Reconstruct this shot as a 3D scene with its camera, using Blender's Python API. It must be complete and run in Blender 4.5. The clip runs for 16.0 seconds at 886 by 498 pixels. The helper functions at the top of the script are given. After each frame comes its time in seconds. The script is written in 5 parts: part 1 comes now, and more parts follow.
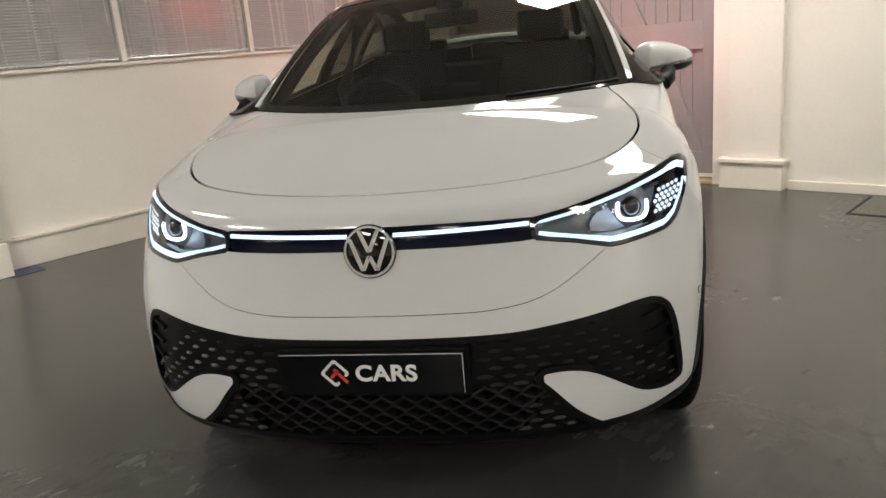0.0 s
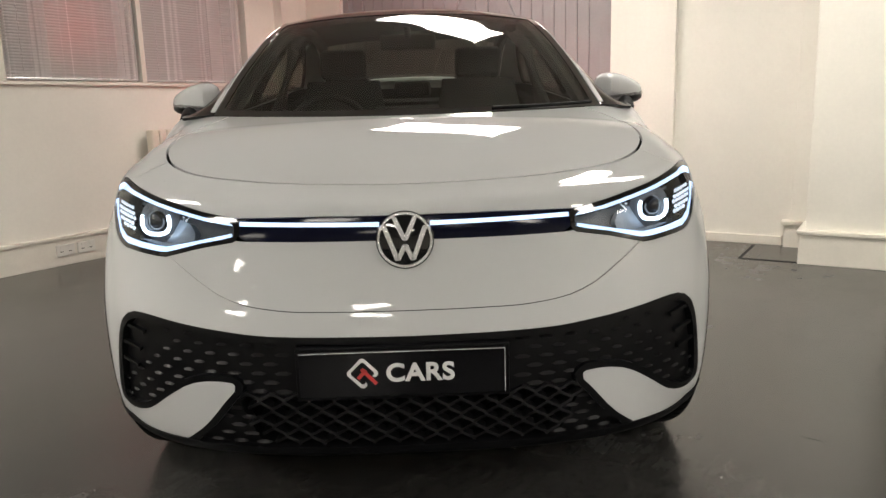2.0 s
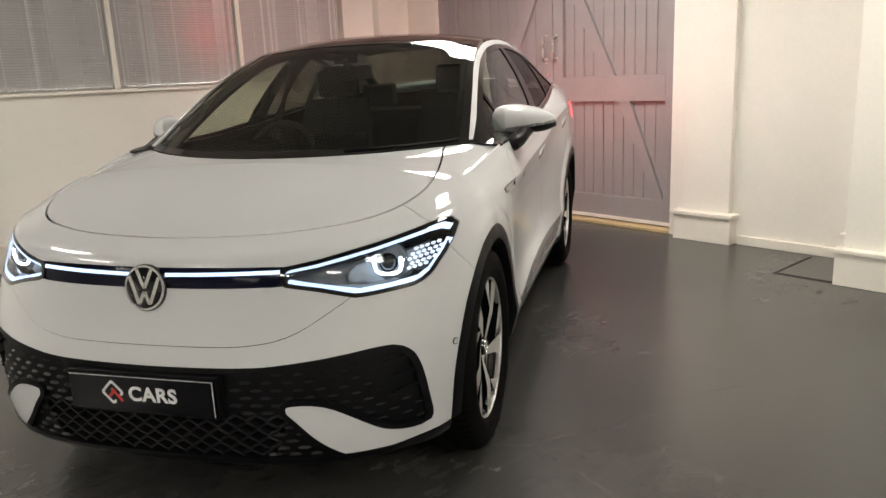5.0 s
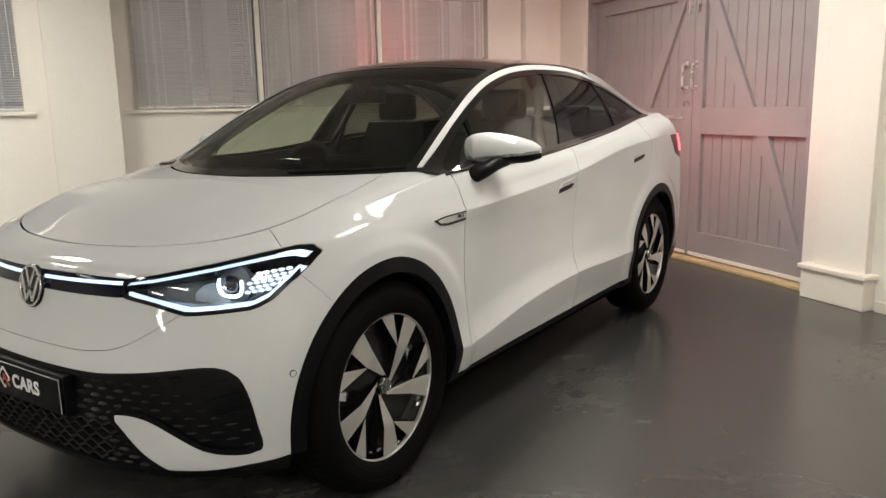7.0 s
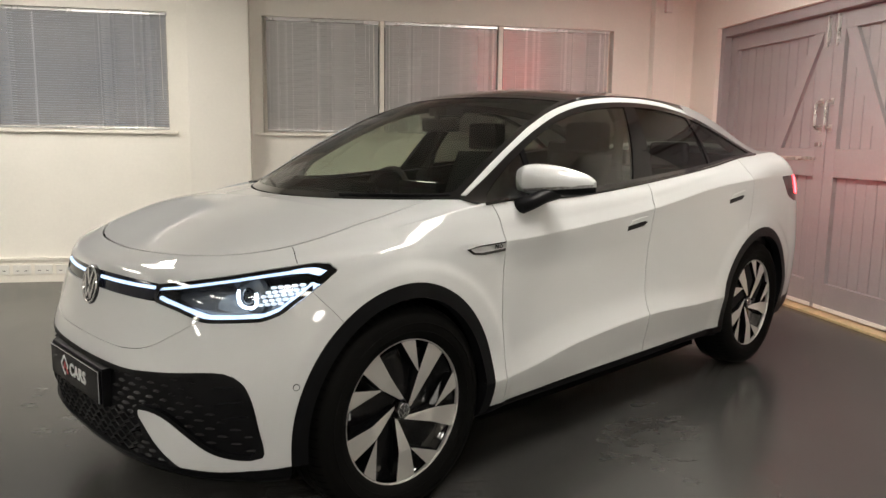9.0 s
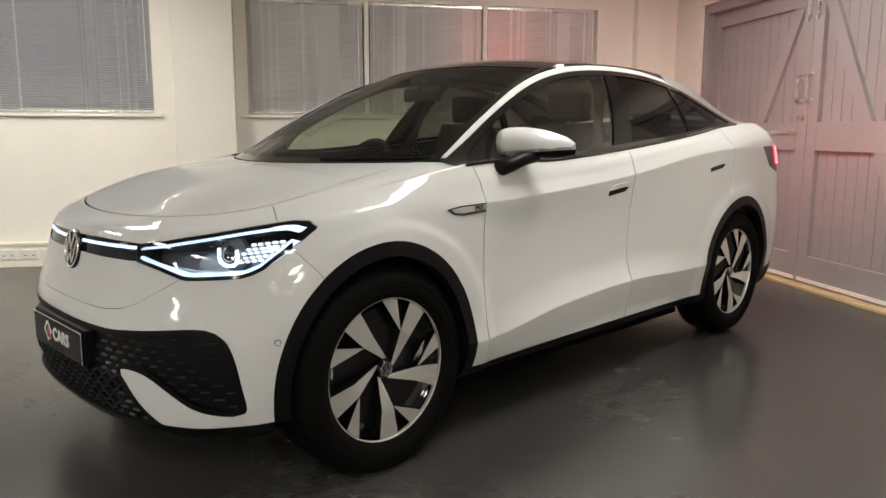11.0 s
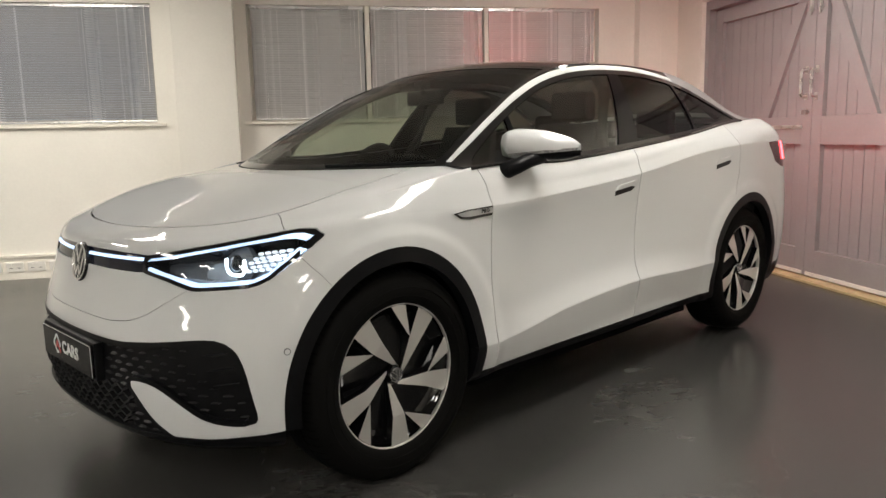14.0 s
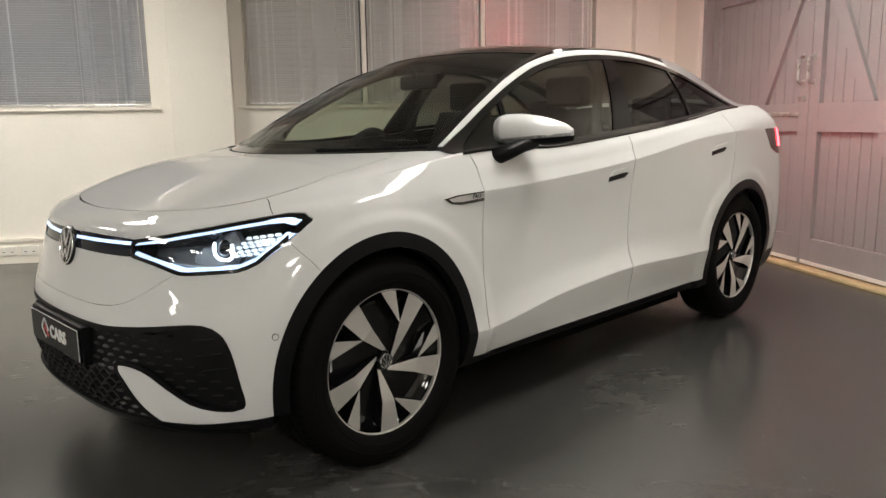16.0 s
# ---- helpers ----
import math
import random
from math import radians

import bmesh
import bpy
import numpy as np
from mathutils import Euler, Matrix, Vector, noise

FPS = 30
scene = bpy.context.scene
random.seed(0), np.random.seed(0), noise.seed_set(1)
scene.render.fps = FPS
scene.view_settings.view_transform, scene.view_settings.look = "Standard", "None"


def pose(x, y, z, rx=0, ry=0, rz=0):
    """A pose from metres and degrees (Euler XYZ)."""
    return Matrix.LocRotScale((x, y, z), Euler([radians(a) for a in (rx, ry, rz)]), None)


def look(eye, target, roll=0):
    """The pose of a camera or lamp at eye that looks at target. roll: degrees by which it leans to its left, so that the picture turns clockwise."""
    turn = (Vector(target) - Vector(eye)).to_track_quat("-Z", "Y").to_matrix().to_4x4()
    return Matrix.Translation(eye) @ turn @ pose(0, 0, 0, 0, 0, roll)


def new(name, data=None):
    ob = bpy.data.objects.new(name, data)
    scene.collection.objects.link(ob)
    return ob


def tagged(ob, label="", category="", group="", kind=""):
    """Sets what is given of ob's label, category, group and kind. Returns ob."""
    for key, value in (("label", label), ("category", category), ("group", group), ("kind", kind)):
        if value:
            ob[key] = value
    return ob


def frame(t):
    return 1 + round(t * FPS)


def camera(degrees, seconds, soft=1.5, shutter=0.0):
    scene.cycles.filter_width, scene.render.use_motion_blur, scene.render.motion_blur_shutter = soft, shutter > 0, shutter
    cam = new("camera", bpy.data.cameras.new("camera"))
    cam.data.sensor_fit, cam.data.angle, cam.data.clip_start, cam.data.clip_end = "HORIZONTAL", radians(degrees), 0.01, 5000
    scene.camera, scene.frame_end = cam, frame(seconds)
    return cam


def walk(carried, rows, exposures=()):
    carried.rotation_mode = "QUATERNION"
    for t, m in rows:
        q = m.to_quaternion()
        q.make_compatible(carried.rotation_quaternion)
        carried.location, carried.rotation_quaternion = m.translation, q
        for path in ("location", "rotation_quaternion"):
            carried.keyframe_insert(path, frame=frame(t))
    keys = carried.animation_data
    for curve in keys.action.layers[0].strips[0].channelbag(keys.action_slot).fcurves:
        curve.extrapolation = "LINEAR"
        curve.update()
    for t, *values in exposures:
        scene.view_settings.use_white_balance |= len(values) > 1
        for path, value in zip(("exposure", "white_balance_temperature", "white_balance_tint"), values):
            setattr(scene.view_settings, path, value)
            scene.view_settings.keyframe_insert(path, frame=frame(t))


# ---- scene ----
cam = camera(61.6, 16.0)
PATH = [
    (0, (0.534, -2.505, 1.292), (0.173, -0.61, 0.763), -5.1),
    (0.5, (0.276, -2.6, 1.277), (0.083, -0.677, 0.764), -4.7),
    (1, (0.087, -2.513, 1.249), (-0.002, -0.57, 0.783), -3.6),
    (1.5, (0.033, -2.473, 1.157), (0.02, -0.513, 0.76), -2.5),
    (2, (0.048, -2.487, 1.105), (0.096, -0.523, 0.731), -1.6),
    (2.5, (0.051, -2.517, 1.124), (0.115, -0.557, 0.728), -1.4),
    (3, (0.177, -2.639, 1.275), (0.206, -0.695, 0.806), -1.7),
    (3.5, (0.483, -2.802, 1.347), (0.436, -0.864, 0.856), -2.3),
    (4, (0.754, -2.739, 1.343), (0.576, -0.812, 0.837), -2.5),
    (4.5, (1.061, -2.573, 1.371), (0.711, -0.666, 0.88), -2.7),
    (5, (1.425, -2.532, 1.368), (0.904, -0.655, 0.913), -2.6),
    (5.2, (1.559, -2.507, 1.389), (0.979, -0.647, 0.938), -2.3),
    (7.3, (2.501, -1.78, 1.324), (1.312, -0.21, 0.974), -0.6),
    (7.5, (2.537, -1.699, 1.343), (1.296, -0.167, 1.005), -0.1),
    (8, (2.648, -1.594, 1.331), (1.31, -0.14, 1.025), 0.6),
    (8.5, (2.753, -1.578, 1.32), (1.345, -0.187, 1.036), 0.8),
    (9, (2.754, -1.622, 1.317), (1.329, -0.249, 1.03), 0.8),
    (9.5, (2.759, -1.639, 1.268), (1.342, -0.261, 0.966), 0.9),
    (10, (2.811, -1.628, 1.22), (1.397, -0.244, 0.923), 0.6),
    (12.5, (2.802, -1.617, 1.201), (1.4, -0.229, 0.872), -0.3),
    (13, (2.793, -1.615, 1.206), (1.388, -0.229, 0.884), -0.7),
    (13.5, (2.792, -1.616, 1.207), (1.381, -0.232, 0.897), -1.1),
    (14, (2.797, -1.619, 1.214), (1.38, -0.24, 0.911), -1.2),
    (14.5, (2.796, -1.621, 1.211), (1.376, -0.245, 0.914), -1.4),
    (15, (2.79, -1.616, 1.215), (1.37, -0.24, 0.916), -1.3),
    (15.5, (2.791, -1.603, 1.212), (1.376, -0.227, 0.891), -1.1),
    (16, (2.801, -1.588, 1.207), (1.392, -0.209, 0.868), -0.9),
]
walk(cam, [(t, look(eye, target, roll)) for t, eye, target, roll in PATH])

# ---- light ----
world = bpy.data.worlds.new("evening")
scene.world = world
world.use_nodes = True
wn = world.node_tree.nodes
wn["Background"].inputs[0].default_value = (0.10, 0.13, 0.20, 1)
wn["Background"].inputs[1].default_value = 0.25

ROOM_TURN = 56.5
ROOM = Matrix.Rotation(radians(ROOM_TURN), 4, "Z")
CEILING = 2.95
PANEL_POWER = 34.0
TAIL_POWER = 12.5
scene.view_settings.exposure = 0.0


# ---- mesh helpers ----
class Shape:
    """Vertices and faces that are gathered before they become one mesh."""

    def __init__(self):
        self.v, self.f = [], []

    def add(self, verts, faces):
        k = len(self.v)
        self.v += [tuple(map(float, p)) for p in verts]
        self.f += [tuple(int(i) + k for i in f) for f in faces]
        return self

    def box(self, x0, x1, y0, y1, z0, z1):
        v = [(x, y, z) for x in (x0, x1) for y in (y0, y1) for z in (z0, z1)]
        return self.add(v, [(0, 1, 3, 2), (4, 6, 7, 5), (0, 4, 5, 1), (2, 3, 7, 6), (0, 2, 6, 4), (1, 5, 7, 3)])

    def grid(self, rows, flip=False):
        rows = np.asarray(rows, float)
        a, b = rows.shape[:2]
        f = []
        for i in range(a - 1):
            for j in range(b - 1):
                q = (i * b + j, i * b + j + 1, (i + 1) * b + j + 1, (i + 1) * b + j)
                f.append(q[::-1] if flip else q)
        return self.add(rows.reshape(-1, 3), f)

    def tube(self, pts, r, sides=8, closed=False, flat=1.0, cap=True):
        """A rod along points; flat squeezes its height."""
        pts = [Vector(p) for p in pts]
        n, rings = len(pts), []
        for i, p in enumerate(pts):
            a = pts[(i - 1) % n] if closed or i else p
            b = pts[(i + 1) % n] if closed or i < n - 1 else p
            d = (b - a).normalized()
            up = Vector((0, 0, 1)) if abs(d.z) < 0.95 else Vector((0, 1, 0))
            s = d.cross(up).normalized()
            t = s.cross(d)
            rr = r[i] if isinstance(r, (list, tuple)) else r
            rings.append([p + rr * (math.cos(k * math.tau / sides) * s + flat * math.sin(k * math.tau / sides) * t) for k in range(sides)])
        v = [q for ring in rings for q in ring]
        f = []
        for i in range(n if closed else n - 1):
            for k in range(sides):
                k2, i2 = (k + 1) % sides, (i + 1) % n
                f.append((i * sides + k, i * sides + k2, i2 * sides + k2, i2 * sides + k))
        if cap and not closed:
            f.append(tuple(range(sides))[::-1])
            f.append(tuple((n - 1) * sides + k for k in range(sides)))
        return self.add(v, f)

    def lathe(self, prof, axis, centre, n=64, closed=False):
        """Turns (radius, along) pairs round an axis 'x', 'y' or 'z' through centre."""
        m = len(prof)
        v = []
        for k in range(n):
            c, s = math.cos(k * math.tau / n), math.sin(k * math.tau / n)
            for r, h in prof:
                p = {"x": (h, r * c, r * s), "y": (r * c, h, r * s), "z": (r * c, r * s, h)}[axis]
                v.append((p[0] + centre[0], p[1] + centre[1], p[2] + centre[2]))
        f = [(k * m + i, k * m + (i + 1) % m, ((k + 1) % n) * m + (i + 1) % m, ((k + 1) % n) * m + i) for k in range(n) for i in range(m if closed else m - 1)]
        return self.add(v, f)

    def prism(self, poly, depth, to):
        """Extrudes a flat outline: to(a, b, d) gives the place of (a, b) at depth d."""
        n = len(poly)
        v = [to(a, b, 0.0) for a, b in poly] + [to(a, b, depth) for a, b in poly]
        return self.add(v, [tuple(range(n)), tuple(range(n, 2 * n))[::-1]] + [(i, i + n, (i + 1) % n + n, (i + 1) % n) for i in range(n)])

    def mirrored(self):
        s = Shape()
        s.v = [(-x, y, z) for x, y, z in self.v]
        s.f = [f[::-1] for f in self.f]
        return s

    def plus(self, other):
        return self.add(other.v, other.f)


def part(name, shape, material, parent=None, label="", smooth=False, bevel=0.0, segments=2, m=None, weld=False, fix=True, angle=35):
    """Links a shape as one mesh object, under a thing or on its own."""
    me = bpy.data.meshes.new(name)
    bm = bmesh.new()
    vs = [bm.verts.new(p) for p in shape.v]
    for f in shape.f:
        ids = list(dict.fromkeys(f))
        if len(ids) > 2:
            try:
                bm.faces.new([vs[i] for i in ids])
            except ValueError:
                pass
    if weld:
        bmesh.ops.remove_doubles(bm, verts=bm.verts, dist=1e-4)
    if fix:
        bmesh.ops.recalc_face_normals(bm, faces=bm.faces)
    if bevel:
        sharp = [e for e in bm.edges if len(e.link_faces) == 2 and e.calc_face_angle(0) > 0.5]
        bmesh.ops.bevel(bm, geom=sharp, offset=bevel, segments=segments, profile=0.6, affect="EDGES", clamp_overlap=True)
    if smooth:
        for f in bm.faces:
            f.smooth = True
        for e in bm.edges:
            if len(e.link_faces) == 2 and e.calc_face_angle(0) > radians(angle):
                e.smooth = False
    bm.to_mesh(me)
    bm.free()
    me.materials.append(material)
    ob = new(name, me)
    if m is not None:
        ob.matrix_world = m
    if parent is not None:
        ob.parent = parent
    if label:
        ob["label"] = label
    return ob


def empty(name, m=None):
    ob = new(name)
    ob.empty_display_size = 0.1
    if m is not None:
        ob.matrix_world = m
    return ob


# ---- materials ----
def material(name, colour, rough=0.5, metal=0.0, vary=0.1, scale=8.0, fine=60.0, bump=0.0, coat=0.0, rough_vary=0.1, spec=0.5, alt=None, coat_rough=0.03):
    """A plain surface with stains (scale) and grain (fine) in its colour, gloss and relief."""
    mt = bpy.data.materials.new(name)
    mt.use_nodes = True
    n, l = mt.node_tree.nodes, mt.node_tree.links
    b = n["Principled BSDF"]
    tc = n.new("ShaderNodeTexCoord")
    big, small = n.new("ShaderNodeTexNoise"), n.new("ShaderNodeTexNoise")
    big.inputs["Scale"].default_value, big.inputs["Detail"].default_value = scale, 5
    small.inputs["Scale"].default_value, small.inputs["Detail"].default_value = fine, 4
    l.new(tc.outputs["Object"], big.inputs["Vector"])
    l.new(tc.outputs["Object"], small.inputs["Vector"])
    mixv = n.new("ShaderNodeMath")
    mixv.operation = "MULTIPLY_ADD"
    l.new(small.outputs["Fac"], mixv.inputs[0])
    mixv.inputs[1].default_value = 0.35
    l.new(big.outputs["Fac"], mixv.inputs[2])
    ramp = n.new("ShaderNodeValToRGB")
    lo = alt or tuple(c * (1 - vary) for c in colour)
    hi = colour if alt else tuple(min(1, c * (1 + vary)) for c in colour)
    ramp.color_ramp.elements[0].position, ramp.color_ramp.elements[0].color = 0.45, (*lo, 1)
    ramp.color_ramp.elements[1].position, ramp.color_ramp.elements[1].color = 0.9, (*hi, 1)
    l.new(mixv.outputs[0], ramp.inputs[0])
    l.new(ramp.outputs[0], b.inputs["Base Color"])
    rr = n.new("ShaderNodeMapRange")
    rr.inputs[1].default_value, rr.inputs[2].default_value = 0.4, 0.95
    rr.inputs[3].default_value, rr.inputs[4].default_value = max(0.02, rough * (1 - rough_vary)), min(1, rough * (1 + rough_vary))
    l.new(mixv.outputs[0], rr.inputs[0])
    l.new(rr.outputs[0], b.inputs["Roughness"])
    b.inputs["Metallic"].default_value = metal
    b.inputs["Coat Weight"].default_value = coat
    b.inputs["Coat Roughness"].default_value = coat_rough
    b.inputs["Specular IOR Level"].default_value = spec
    if bump:
        bp = n.new("ShaderNodeBump")
        bp.inputs["Strength"].default_value, bp.inputs["Distance"].default_value = bump, 0.004
        l.new(mixv.outputs[0], bp.inputs["Height"])
        l.new(bp.outputs[0], b.inputs["Normal"])
    return mt


def glow(name, colour, strength):
    mt = bpy.data.materials.new(name)
    mt.use_nodes = True
    b = mt.node_tree.nodes["Principled BSDF"]
    b.inputs["Base Color"].default_value = (*colour, 1)
    b.inputs["Emission Color"].default_value = (*colour, 1)
    b.inputs["Emission Strength"].default_value = strength
    return mt


def glass(name, tint, gloss=1.0, rough=0.0):
    """Thin clear or tinted glass: what is behind shows through the tint, and it shines by Fresnel."""
    mt = bpy.data.materials.new(name)
    mt.use_nodes = True
    n, l = mt.node_tree.nodes, mt.node_tree.links
    n.remove(n["Principled BSDF"])
    tr, gl, mx, fr, pw, mu = (n.new(k) for k in ("ShaderNodeBsdfTransparent", "ShaderNodeBsdfGlossy", "ShaderNodeMixShader", "ShaderNodeLayerWeight", "ShaderNodeMath", "ShaderNodeMath"))
    tr.inputs[0].default_value = (*tint, 1)
    gl.inputs["Roughness"].default_value = rough
    fr.inputs[0].default_value = 0.5
    pw.operation = "POWER"
    pw.inputs[1].default_value = 4.0
    mu.operation = "MULTIPLY_ADD"
    mu.inputs[1].default_value, mu.inputs[2].default_value = 0.85 * gloss, 0.06 * gloss
    l.new(fr.outputs["Facing"], pw.inputs[0])
    l.new(pw.outputs[0], mu.inputs[0])
    l.new(mu.outputs[0], mx.inputs[0])
    l.new(tr.outputs[0], mx.inputs[1])
    l.new(gl.outputs[0], mx.inputs[2])
    l.new(mx.outputs[0], n["Material Output"].inputs[0])
    return mt


WALL = material("wall_paint", (0.80, 0.77, 0.705), 0.7, vary=0.05, scale=1.3, fine=40, bump=0.08)
TRIM = material("trim_paint", (0.80, 0.76, 0.68), 0.5, vary=0.06, scale=3, fine=60, bump=0.08)
CEIL = material("ceiling_board", (0.75, 0.73, 0.69), 0.9, vary=0.04, scale=2, fine=90)
DOOR_PAINT = material("grey_door_paint", (0.30, 0.28, 0.285), 0.5, vary=0.08, scale=2.5, fine=50, bump=0.1)
DARK_GAP = material("dark_gap", (0.01, 0.01, 0.01), 0.8)
SLAT = material("blind_slat", (0.75, 0.74, 0.735), 0.27, metal=0.35, vary=0.05, scale=3, fine=30)
STEEL = material("bright_steel", (0.65, 0.64, 0.62), 0.28, metal=1.0, vary=0.08)
PLASTIC_WHITE = material("white_plastic", (0.75, 0.73, 0.68), 0.4, vary=0.04)
RADIATOR = material("radiator_enamel", (0.74, 0.68, 0.58), 0.35, vary=0.06, scale=6)
BRASS = material("brass_extinguisher", (0.42, 0.28, 0.10), 0.35, metal=0.7, vary=0.15)
RED = material("red_plastic", (0.45, 0.02, 0.02), 0.4)
THRESH = material("pale_wood_threshold", (0.52, 0.40, 0.22), 0.6, vary=0.25, scale=5, fine=40)
BLUE = material("blue_paint_patch", (0.03, 0.045, 0.12), 0.4, vary=0.3)
WINDOW_GLASS = glass("window_glass", (0.9, 0.92, 0.93))


def floor_material():
    mt = material("painted_concrete", (0.035, 0.0347, 0.033), 0.22, spec=0.62, vary=0.10, scale=0.9, fine=7, rough_vary=0.12)
    n, l = mt.node_tree.nodes, mt.node_tree.links
    b = n["Principled BSDF"]
    base = b.inputs["Base Color"].links[0].from_socket
    tc = n.new("ShaderNodeTexCoord")
    # cloudy pale scuffs, patchy, with finer streaks in them
    def noise(scale, detail, rough, distort, lo, hi):
        t, r = n.new("ShaderNodeTexNoise"), n.new("ShaderNodeMapRange")
        t.inputs["Scale"].default_value, t.inputs["Detail"].default_value = scale, detail
        t.inputs["Roughness"].default_value, t.inputs["Distortion"].default_value = rough, distort
        l.new(tc.outputs["Object"], t.inputs["Vector"])
        l.new(t.outputs["Fac"], r.inputs[0])
        r.inputs[1].default_value, r.inputs[2].default_value = lo, hi
        return r.outputs[0]

    def join(kind, a, b):
        m = n.new("ShaderNodeMath")
        m.operation = kind
        for i, v in enumerate((a, b)):
            if isinstance(v, float):
                m.inputs[i].default_value = v
            else:
                l.new(v, m.inputs[i])
        return m.outputs[0]

    cloud = join("MULTIPLY", noise(0.9, 4, 0.55, 0.5, 0.34, 0.85), noise(7.0, 12, 0.74, 0.5, 0.22, 0.95))
    # thin scratches along cell borders
    wave = n.new("ShaderNodeTexVoronoi")
    wave.feature = "DISTANCE_TO_EDGE"
    wave.inputs["Scale"].default_value = 0.75
    warp = n.new("ShaderNodeTexNoise")
    warp.inputs["Scale"].default_value, warp.inputs["Detail"].default_value = 1.7, 4
    off = n.new("ShaderNodeVectorMath")
    off.operation = "MULTIPLY_ADD"
    l.new(tc.outputs["Object"], warp.inputs["Vector"])
    l.new(warp.outputs["Color"], off.inputs[0])
    off.inputs[1].default_value = (0.5, 0.5, 0.0)
    l.new(tc.outputs["Object"], off.inputs[2])
    l.new(off.outputs[0], wave.inputs["Vector"])
    edge = n.new("ShaderNodeMapRange")
    edge.inputs[1].default_value, edge.inputs[2].default_value = 0.0, 0.010
    edge.inputs[3].default_value, edge.inputs[4].default_value = 1.0, 0.0
    l.new(wave.outputs["Distance"], edge.inputs[0])
    scratch = join("MULTIPLY", edge.outputs[0], noise(9.0, 6, 0.75, 0.0, 0.45, 0.70))
    streak_map = n.new("ShaderNodeMapping")
    streak_map.inputs["Rotation"].default_value = (0, 0, radians(28))
    streak_map.inputs["Scale"].default_value = (1.0, 14.0, 1.0)
    l.new(tc.outputs["Object"], streak_map.inputs["Vector"])
    streak = n.new("ShaderNodeTexNoise")
    streak.inputs["Scale"].default_value, streak.inputs["Detail"].default_value = 2.2, 8
    l.new(streak_map.outputs[0], streak.inputs["Vector"])
    fine = n.new("ShaderNodeMapRange")
    fine.inputs[1].default_value, fine.inputs[2].default_value = 0.45, 0.90
    l.new(streak.outputs["Fac"], fine.inputs[0])
    worn = join("MULTIPLY", fine.outputs[0], noise(0.8, 3, 0.5, 0.3, 0.45, 0.70))
    cloud = join("ADD", cloud, join("MULTIPLY", worn, 0.30))
    total = join("ADD", join("MULTIPLY", cloud, 0.27), join("MULTIPLY", scratch, 0.20))
    mx = n.new("ShaderNodeMix")
    mx.data_type = "RGBA"
    l.new(total, mx.inputs["Factor"])
    l.new(base, mx.inputs["A"])
    mx.inputs["B"].default_value = (0.20, 0.195, 0.18, 1)
    l.new(mx.outputs["Result"], b.inputs["Base Color"])
    # scuffed paint is duller and slightly rough to the touch
    dull = join("ADD", join("MULTIPLY", cloud, 0.13), b.inputs["Roughness"].links[0].from_socket)
    l.new(dull, b.inputs["Roughness"])
    bp = n.new("ShaderNodeBump")
    bp.inputs["Strength"].default_value, bp.inputs["Distance"].default_value = 0.06, 0.003
    l.new(noise(38.0, 6, 0.7, 0.2, 0.3, 0.7), bp.inputs["Height"])
    l.new(bp.outputs[0], b.inputs["Normal"])
    return mt


FLOOR = floor_material()

# ---- room, in its own axes: x along the window wall to the door, y from the room to the window wall ----
WX, DX = 4.02, 4.06          # window wall's face (y), back wall's face (x)
SILL, HEAD = 1.375, 2.43


def structure(name, shape, mt, label="", category="", bevel=0.0, smooth=False):
    ob = part(name, shape, mt, m=ROOM, bevel=bevel, smooth=smooth)
    return tagged(ob, label, category, kind="structure")


structure("floor", Shape().box(-11.2, 6.0, -7.2, 5.0, -0.2, 0.0), FLOOR, "dark grey painted concrete floor, worn and glossy", "floor")
structure("ceiling", Shape().box(-11.2, 4.6, -7.2, 4.3, CEILING, CEILING + 0.2), CEIL, "plain pale ceiling", "ceiling")
structure("wall_south", Shape().box(-11.2, -11.0, -7.2, 4.3, 0, CEILING), WALL, "plain cream painted wall", "wall")
structure("wall_east", Shape().box(-11.0, 4.6, -7.2, -7.0, 0, CEILING), WALL, "plain cream painted wall", "wall")

W2 = (-0.22, 3.2)
W1 = (-4.2, -1.05)
T = WX + 0.28
wall = Shape()
wall.box(-11.0, 4.6, WX, T, 0, SILL).box(-11.0, 4.6, WX, T, HEAD, CEILING)
wall.box(-11.0, W1[0], WX, T, SILL, HEAD).box(W1[1], W2[0], WX, T, SILL, HEAD).box(W2[1], 4.6, WX, T, SILL, HEAD)
structure("wall_north", wall, WALL, "cream painted wall with two wide windows", "wall")
structure("column", Shape().box(-0.86, -0.33, WX - 0.17, WX, 0, CEILING), WALL, "cream painted square pier between the windows", "column", bevel=0.006)
base = Shape().box(-0.90, -0.29, WX - 0.22, WX - 0.17, 0, 0.235)
structure("plinth", base, TRIM, "cream skirting round the foot of the pier", "skirting", bevel=0.006)
structure("pipe_casing", Shape().box(3.58, 3.82, WX - 0.11, WX, 0, CEILING), WALL, "boxed-in pipe casing painted cream", "casing", bevel=0.006)
sk = Shape().box(-0.29, 3.58, WX - 0.03, WX, 0, 0.20)
sk.box(-0.29, 3.58, WX - 0.045, WX, 0.20, 0.225)
structure("skirting", sk, TRIM, "tall cream painted skirting board", "skirting", bevel=0.004)
sk = Shape().box(-11.0, -0.90, WX - 0.03, WX, 0, 0.20)
sk.box(-11.0, -0.90, WX - 0.045, WX, 0.20, 0.225)
structure("skirting", sk, TRIM, "tall cream painted skirting board", "skirting", bevel=0.004)


